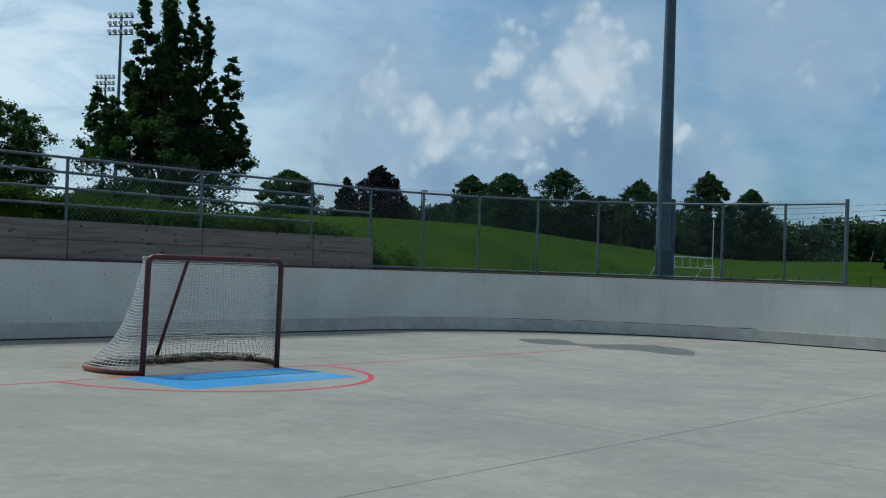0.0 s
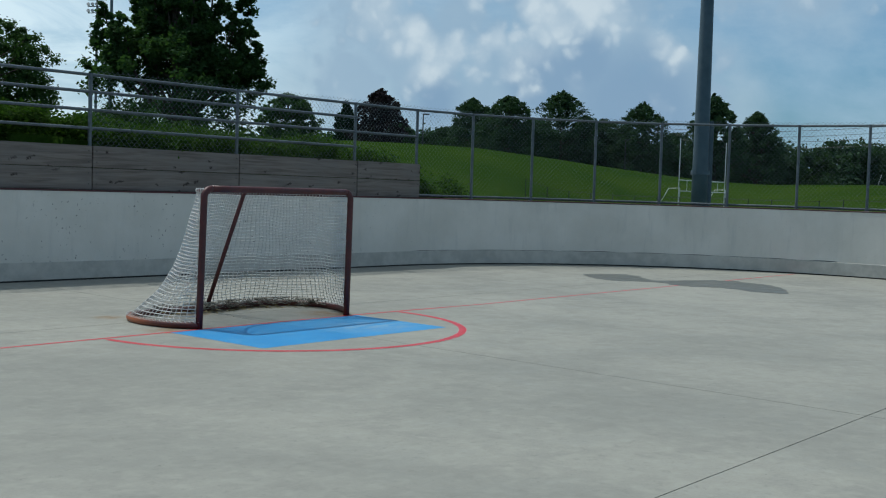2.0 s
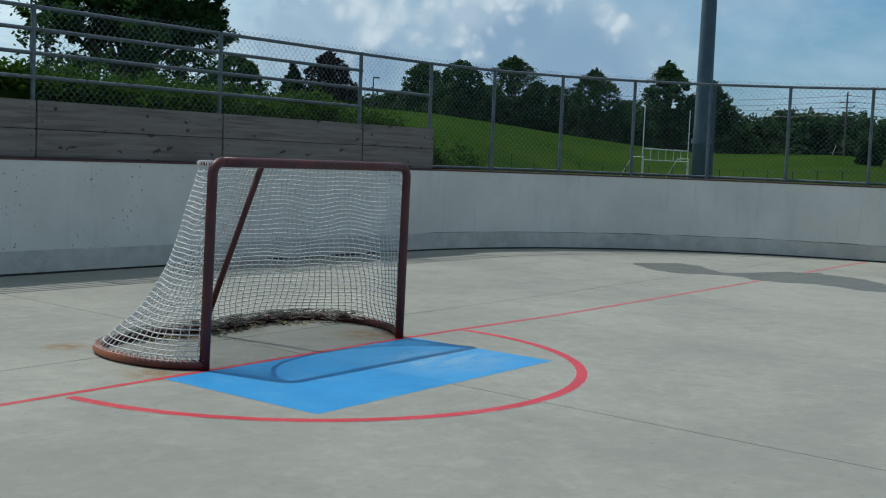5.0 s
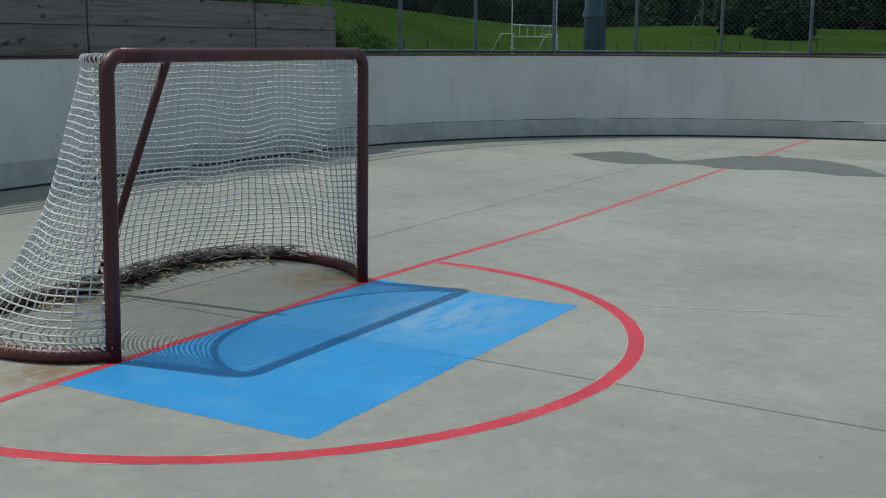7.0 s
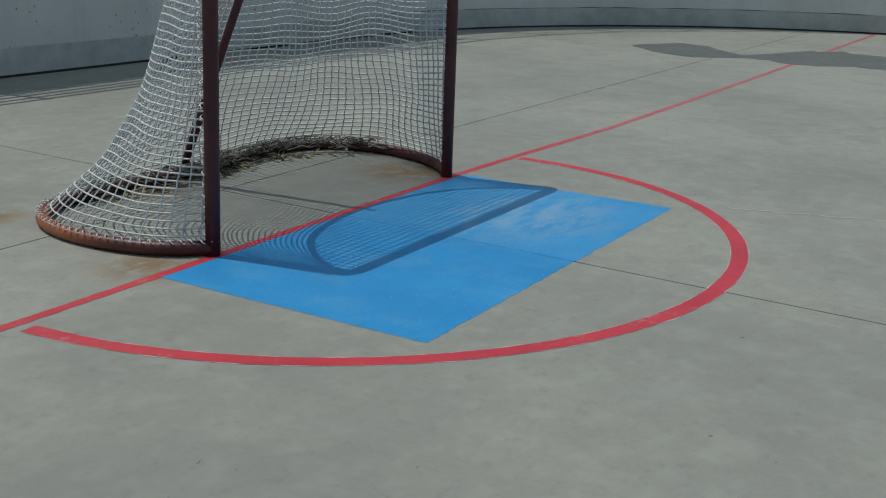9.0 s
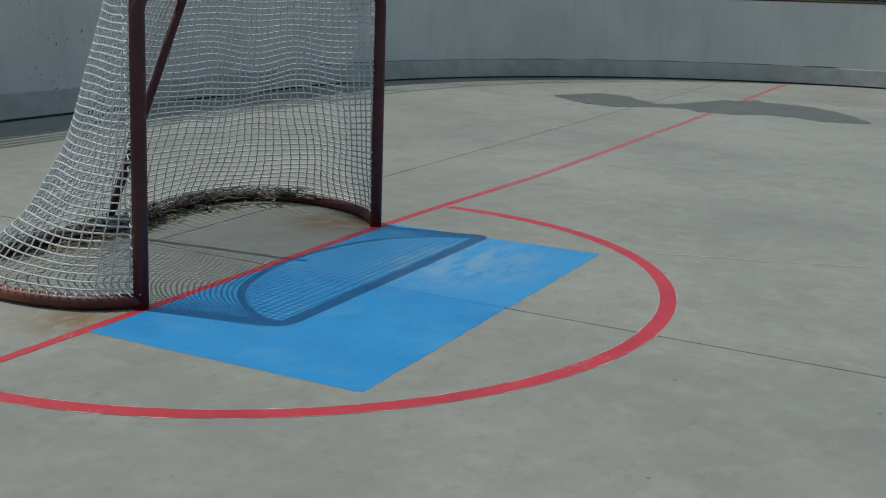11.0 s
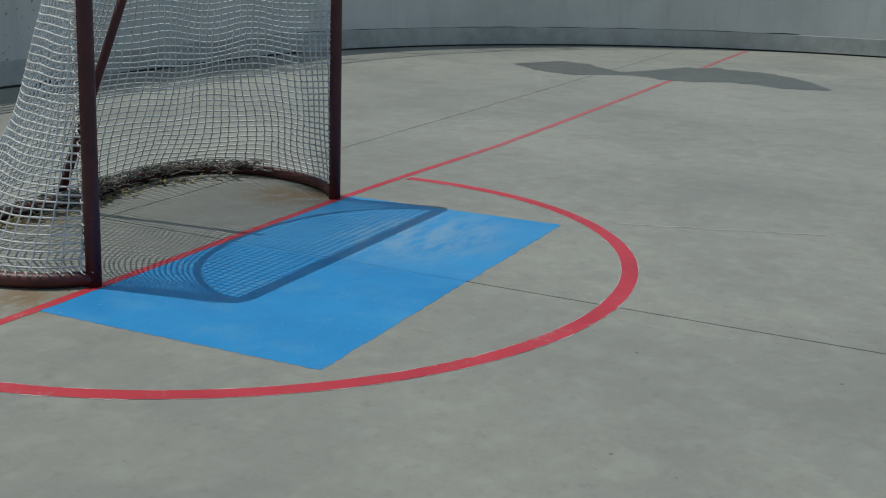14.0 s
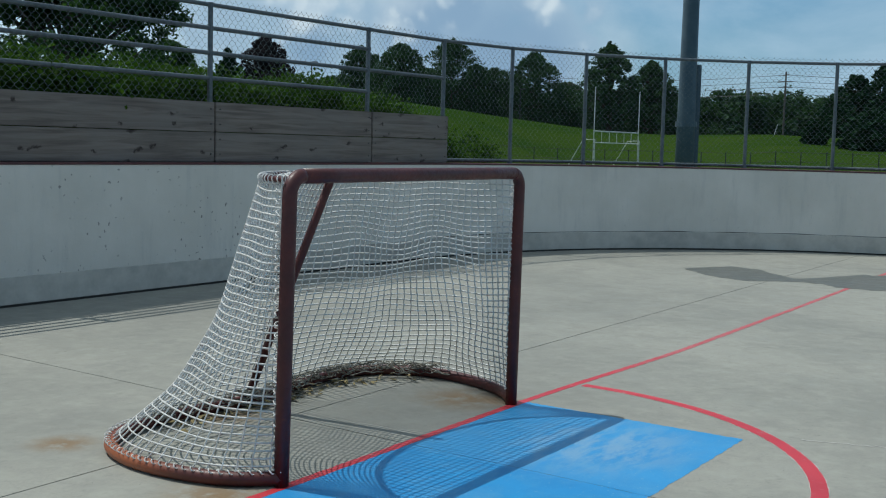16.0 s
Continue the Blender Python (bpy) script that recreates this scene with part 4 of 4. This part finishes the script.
def broad_tree(name, label, at, height, width, mat, seed, clumps=120, per=50, leaf=0.14, trunk=0.13, low=0.08, shape="round", leaders=(), group=""):
    """Tapered trunk, rising limbs and clumps of leaves that fill an uneven crown; leaders are tall upright tops beside the main one."""
    rng = np.random.default_rng(seed)
    t = thing(name, label, "tree", group, at)
    part("trunk", Shape().tube([(0, 0, -0.2), (0.03, 0.0, height * 0.25), (-0.05, 0.04, height * 0.55), (0, 0, height * 0.85)], [trunk * 1.25, trunk, trunk * 0.65, trunk * 0.15], 9), BARK, t, smooth=True)
    px, pr = PROFILES[shape]
    centres, radii, limbs = [], [], Shape()
    for k in range(clumps):
        f = rng.random() ** {"leaders": 1.7, "round": 1.25}.get(shape, 0.9)
        a = rng.uniform(0, 6.283)
        lump = 1 + 0.38 * noise.noise((math.cos(a) * 1.6 + seed, math.sin(a) * 1.6, f * 5.0))
        r = width * 0.5 * np.interp(f, px, pr) * lump * rng.random() ** 0.42
        c = np.array((math.cos(a) * r, math.sin(a) * r, height * (low + (0.97 - low) * f)))
        centres.append(c)
        radii.append(width * rng.uniform(0.035, 0.08) * (1.15 - 0.5 * f))
        if k % 6 == 0:
            h0 = max(c[2] - 0.25 * height * rng.uniform(0.4, 1.0), height * low * 0.8)
            mid = np.array((c[0] * 0.5, c[1] * 0.5, h0 * 0.55 + c[2] * 0.45))
            line = spline([(0, 0, h0), mid, c], 4)
            limbs.tube(line, np.linspace(trunk * 0.35, trunk * 0.07, len(line)), 5)
    for k, (ox, oy, oh) in enumerate(leaders):
        o = np.array((ox, oy, 0)) * width
        h1 = height * oh
        limbs.tube([(0, 0, height * 0.15), o * 0.7 + (0, 0, height * 0.32), o + (0, 0, h1 * 0.97)], [trunk * 0.5, trunk * 0.35, 0.012], 5)
        z0 = min(height * 0.3, h1 * 0.6)
        for z in np.arange(z0, h1, width * 0.012):
            g = 1 - (z - z0) / (h1 - z0)
            b = rng.uniform(0, 6.283)
            off = width * (0.014 + 0.1 * g ** 0.6) * rng.random() ** 0.6
            centres.append(o + (off * math.cos(b), off * math.sin(b), z + rng.normal(0, 0.02 * width)))
            radii.append(width * (0.013 + 0.026 * g) * rng.uniform(0.4, 1.8))
    part("branching", limbs, BARK, t, kind="stuff")
    part("crown", Shape().raw(*leaf_cloud(rng, centres, radii, per, leaf)), mat, t, kind="stuff")
    return t


def cone_tree(name, label, at, height, width, mat, seed, leaf=0.3, tiers=16, group="", fat=1.0, low=0.06):
    """A conifer: whorls of drooping boughs, dense, with a ragged outline."""
    rng = np.random.default_rng(seed)
    t = thing(name, label, "tree", group, at)
    part("trunk", Shape().tube([(0, 0, -0.3), (0, 0, height * 0.5), (0, 0, height * 0.97)], [width * 0.045, width * 0.03, 0.01], 7), BARK, t)
    boughs, centres, radii = Shape(), [], []
    for i in range(tiers):
        f = (i + 0.5) / tiers
        z = height * (low + (0.98 - low) * f)
        reach = width * 0.5 * (1 - f ** (1.6 * fat)) ** 0.8 * min(1.0, 0.72 + f * 2.0)
        for k in range(max(4, int(9 * (1 - f)) + 3)):
            a = k * 6.283 / max(4, int(9 * (1 - f)) + 3) + i * 0.7 + rng.uniform(-0.3, 0.3)
            e = reach * rng.uniform(0.72, 1.1)
            tip = np.array((math.cos(a) * e, math.sin(a) * e, z + rng.uniform(-0.02, 0.04) * height))
            boughs.tube([(0, 0, z), tip], 0.03, 4)
            for q in (0.5, 0.85, 1.0):
                centres.append(np.array((0, 0, z)) * (1 - q) + tip * q + rng.normal(0, 0.03 * width, 3))
                radii.append(width * rng.uniform(0.06, 0.1) * (1.15 - 0.5 * f))
    centres.append(np.array((0, 0, height * 0.985)))
    radii.append(width * 0.03)
    part("branching", boughs, BARK, t, kind="stuff")
    part("crown", Shape().raw(*leaf_cloud(rng, centres, radii, 16, leaf, 0.9)), mat, t, kind="stuff")
    return t


# the tall oak-like tree and its neighbours behind the plank barrier
x, y = 14.0, 19.5
oak = broad_tree("tree", "tall dark green young oak with several upright leaders on the bank", (x, y, gz(x, y)), 7.7, 4.85, LEAF_OAK, 4, clumps=270, per=120, leaf=0.062, trunk=0.16, low=0.05, shape="leaders",
                 leaders=((0.14, 0.0, 1.0), (0.05, 0.1, 0.9), (0.235, 0.06, 0.91), (-0.16, 0.0, 0.97), (-0.08, 0.12, 0.83), (-0.44, 0.05, 0.6), (-0.33, -0.1, 0.55), (0.39, 0.02, 0.75), (0.33, -0.1, 0.58), (0.49, 0.0, 0.47), (0.1, -0.2, 0.7), (-0.24, 0.1, 0.72)))
oak.rotation_euler = (0, 0, radians(-38.9))


def tree_to(top, az, r):
    """Foot of a tree and its height, for a top at that level."""
    x, y, z = far_place(az, r)
    return (x, y, z), top - z


at, h = tree_to(6.5, 61.0, 34)
broad_tree("tree", "broad green leafy tree behind the rink fence", at, h, 4.8, LEAF_OAK, 9, clumps=520, per=110, leaf=0.055, low=0.05)
at, h = tree_to(12.4, 46.1, 137)
broad_tree("tree", "low round green tree on the rise", at, h, 7.6, LEAF_OAK, 12, clumps=420, per=90, leaf=0.15, low=0.0)
at, h = tree_to(6.0, 54.6, 80)
broad_tree("tree", "low round green tree behind the bank", at, h, 8.5, LEAF_OAK, 15, clumps=380, per=70, leaf=0.14, low=0.0)

ROW = "dark trees along the crest"
for az, r, top, w, kind, seed in ((43.25, 170, 13.9, 4.0, "cone", 31), (41.5, 158, 15.2, 6.8, "purple", 32), (36.85, 178, 15.9, 8.2, "pyramid", 33),
                                  (34.9, 160, 14.9, 8.8, "pyramid", 34), (32.4, 190, 18.3, 11.6, "pyramid", 35), (30.3, 195, 14.4, 7.6, "round", 36),
                                  (28.35, 190, 16.7, 10.4, "pyramid", 37), (26.7, 195, 12.2, 8.0, "round", 38), (33.6, 185, 13.2, 7.0, "round", 39),
                                  (38.1, 190, 12.0, 9.0, "round", 40), (39.3, 190, 10.6, 9.0, "round", 44), (29.3, 195, 13.2, 7.0, "round", 45), (35.9, 190, 13.6, 7.0, "round", 46),
                                  (40.6, 176, 11.6, 5.0, "round", 47), (31.2, 192, 14.8, 6.5, "round", 48)):
    at, h = tree_to(top, az, r)
    if kind == "cone":
        cone_tree("conifer", "dark conical evergreen on the grassy crest", at, h, w, LEAF_PINE, seed, 0.4, 14, ROW, 1.5, 0.02)
    else:
        mat = LEAF_PURPLE if kind == "purple" else LEAF_DARK
        lab = "dark purple-leaved tree on the grassy crest" if kind == "purple" else "dark green leafy tree on the grassy crest"
        broad_tree("tree", lab, at, h, w * 1.12, mat, seed, clumps=520, per=44, leaf=0.17, low=0.0, shape="round" if kind == "round" else "oval", leaders=((0.02, 0.0, 1.0),) if kind != "round" else (), group=ROW)

for az, r, top, w, seed in ((24.65, 160, 15.6, 9.2, 51), (22.64, 168, 13.9, 8.8, 52)):
    at, h = tree_to(top, az, r)
    broad_tree("tree", "large dark pyramidal tree at the edge of the field", at, h, w, LEAF_DARK, seed, clumps=560, per=44, leaf=0.17, low=0.08, trunk=0.32, shape="pyramid", leaders=((0.0, 0.02, 1.0),), group="pair of field trees")
for az, r, top, w, seed in ((15.0, 118, 4.4, 2.2, 61), (12.6, 112, 5.3, 4.6, 62), (13.3, 160, 11.4, 7.4, 63), (12.1, 165, 13.0, 8.0, 64), (14.2, 168, 9.4, 5.0, 65), (10.4, 155, 11.6, 9.0, 66), (8.4, 152, 11.0, 8.4, 67), (6.4, 150, 11.8, 9.0, 68), (4.4, 150, 11.0, 8.8, 69)):
    at, h = tree_to(top, az, r)
    cone_tree("conifer", "dense dark green evergreen on the far lawn", at, h, w, LEAF_PINE, seed, 0.34, 16, "evergreens on the far lawn", 1.8, 0.02)


def far_wood():
    """One belt of distant woodland."""
    rng = np.random.default_rng(77)
    s = Shape()
    centres, radii = [], []
    for az in np.arange(-6.0, 70.0, 0.12):
        r = 212 + 30 * rng.random()
        x, y, z = far_place(az, r)
        h = 8.0 + 2.6 * noise.noise((az * 0.35, 1.0, 0.0)) + rng.uniform(-1.0, 1.0) + np.interp(az, (20, 25, 29, 42, 50), (1.0, 0.2, -1.0, -1.0, 0.0))
        for q in np.arange(0.05, 1.0, 0.22):
            centres.append((x + rng.normal(0, 1.2), y + rng.normal(0, 1.2), z - 0.8 + q * h))
            radii.append(2.1 * (1.1 - 0.4 * q) * rng.uniform(0.8, 1.2))
    return s.raw(*leaf_cloud(rng, centres, radii, 95, 0.46, 0.9))


tagged(part("far_woodland", far_wood(), LEAF_DARK), "belt of dark green woodland in the distance", "woodland", kind="stuff")


# ---------- field furniture ----------
def football_goal(az, r, turn):
    x, y, z = far_place(az, r)
    g = thing("football_goal", "white combined soccer and football goal on the lawn", "goal", at=(x, y, z))
    g.rotation_euler = (0, 0, turn)
    for sx in (-3.55, 3.55):
        part("upright", Shape().tube([(sx, 0, -0.1), (sx, 0, 6.3)], 0.04, 8), WHITE_METAL, g)
        part("goal_post", Shape().tube([(sx, -0.1, -0.1), (sx, -0.1, 2.44)], 0.035, 8), WHITE_METAL, g)
        part("back_stay", Shape().tube([(sx, -0.1, 2.44), (sx, 0.9, 2.4), (sx, 2.4, 0.0)], 0.03, 6), WHITE_METAL, g)
        part("ground_bar", Shape().tube([(sx, 0, 0.04), (sx, 2.4, 0.04)], 0.03, 6), WHITE_METAL, g)
    part("crossbar", Shape().tube([(-3.55, 0, 3.05), (3.55, 0, 3.05)], 0.045, 8), WHITE_METAL, g)
    part("lower_bar", Shape().tube([(-3.55, -0.1, 2.2), (3.55, -0.1, 2.2)], 0.035, 8), WHITE_METAL, g)
    for k in range(7):
        sx = -3.55 + 7.1 * k / 6
        part("strut", Shape().tube([(sx, 0, 2.2), (sx, 0, 3.05)], 0.025, 6), WHITE_METAL, g)
    return g


football_goal(24.25, 90, radians(-4))


def marker_post(az, r):
    x, y, z = far_place(az, r)
    g = thing("marker_post", "thin white leaning marker post on the far lawn", "post", at=(x, y, z))
    part("stake", Shape().tube([(0, 0, -0.1), (0.25, -0.35, 1.35)], 0.03, 8), WHITE_METAL, g)


marker_post(16.85, 150)


def field_fence():
    f = thing("field_fence", "low black wire fence across the lawn", "fence")
    pts = [far_place(az, 70) for az in np.arange(11.0, 33.0, 1.15)]
    for x, y, z in pts:
        part("post", Shape().tube([(x, y, z - 0.1), (x, y, z + 1.75)], 0.03, 6), DARK_METAL, f)
    for (xa, ya, za), (xb, yb, zb) in zip(pts, pts[1:]):
        for h in (0.1, 0.6, 1.15, 1.7):
            part("rail", Shape().tube([(xa, ya, za + h), (xb, yb, zb + h)], 0.011, 4), DARK_METAL, f)
    return f


field_fence()


def floodlight(az, r, height):
    x, y, z = far_place(az, r)
    p = thing("floodlight_mast", "grey floodlight mast with rows of lamps behind the tree", "floodlight", "floodlight masts", (x, y, z))
    part("shaft", tapered((0, 0, 0), height, 0.38, 0.2, 10), ZINC, p)
    for k in range(3):
        zz = height - 0.5 - k * 1.4
        part("cross_arm", Shape().box((0, 0, zz), (4.6, 0.16, 0.16), radians(az + 60), 0.01), ZINC, p)
        for q in range(5):
            o = (q - 2) * 1.0
            c = math.cos(radians(az + 60)) * o, math.sin(radians(az + 60)) * o
            lamp = Shape().tube([(c[0], c[1], zz + 0.2), (c[0] - 0.45, c[1] - 0.35, zz + 0.5)], [0.18, 0.38], 10)
            part("lamp_head", lamp, LAMP_GLASS, p)


floodlight(54.9, 190, 39.6)
floodlight(55.6, 260, 41.0)


def street_lamp(az, r, height):
    x, y, z = far_place(az, r)
    p = thing("street_lamp", "slim dark car-park lamp with a flat head", "street lamp", "car-park lamps", (x, y, z))
    part("shaft", tapered((0, 0, 0), height, 0.1, 0.075, 8), DARK_METAL, p)
    part("lamp_head", Shape().box((0.27, -0.27, height), (0.8, 0.36, 0.17), -0.7, 0.03), DARK_METAL, p)


street_lamp(39.25, 150, 5.0)
street_lamp(29.0, 160, 4.6)


def utility_line():
    spots = [(16.43, 180), (27.6, 195), (4.2, 180)]
    tops = []
    for az, r in spots:
        x, y, z = far_place(az, r)
        h = 13.4 - z
        p = thing("utility_pole", "weathered timber utility pole with crossarms", "utility pole", "utility poles", (x, y, z))
        part("shaft", tapered((0, 0, 0), h, 0.17, 0.12, 8), UTILITY, p)
        for k, w in ((0.5, 2.4), (1.5, 3.2), (2.3, 2.2)):
            part("crossarm", Shape().box((0, 0, h - k), (w, 0.1, 0.11), radians(25 + k * 25), 0.01), UTILITY, p)
        tops.append((x, y, z + h))
    wires = thing("power_lines", "thin dark overhead power lines", "cables")
    for a, b in ((0, 1), (2, 0)):
        for dz in (-0.5, -1.4, -2.2, -3.2):
            p = np.linspace(np.array(tops[a]) + (0, 0, dz), np.array(tops[b]) + (0, 0, dz), 13)
            p[:, 2] -= 0.7 * np.sin(np.linspace(0, math.pi, 13))
            part("cable", Shape().tube(p, 0.028, 4, caps=False), DARK_METAL, wires)


utility_line()


# ---------- weeds on the bank behind the fence ----------
def weeds():
    rng = np.random.default_rng(91)
    centres, radii = [], []
    for k in range(2400):
        x = rng.uniform(-1.5, 9.0)
        y = 5.15 + 4.2 * rng.random() ** 1.6 - 0.03 * (x - 3.0)
        if math.hypot(max(x - CORNER[0], 0), y - CORNER[1]) < FENCE_R + 0.3:
            continue
        h = 0.12 + 0.36 * max(0.0, 0.5 + noise.noise((x * 0.6, y * 0.6, 2.0)))
        base = gz(x, y)
        centres.append((x, y, base + h * rng.random()))
        radii.append(rng.uniform(0.1, 0.22))
    for k in range(100):
        a = radians(rng.uniform(70, 82))
        rr = FENCE_R + rng.uniform(0.35, 1.0)
        x, y = CORNER[0] + rr * math.cos(a), CORNER[1] + rr * math.sin(a)
        centres.append((x, y, 0.95 + rng.uniform(-0.2, 0.5) + 0.3 * noise.noise((x, y, 0))))
        radii.append(rng.uniform(0.14, 0.24))
    return Shape().raw(*leaf_cloud(rng, centres, radii, 60, 0.032, 0.9))


tagged(part("bank_weeds", weeds(), LEAF_WEED), "rough green weeds and grass on the bank behind the planks", "weeds", kind="stuff")
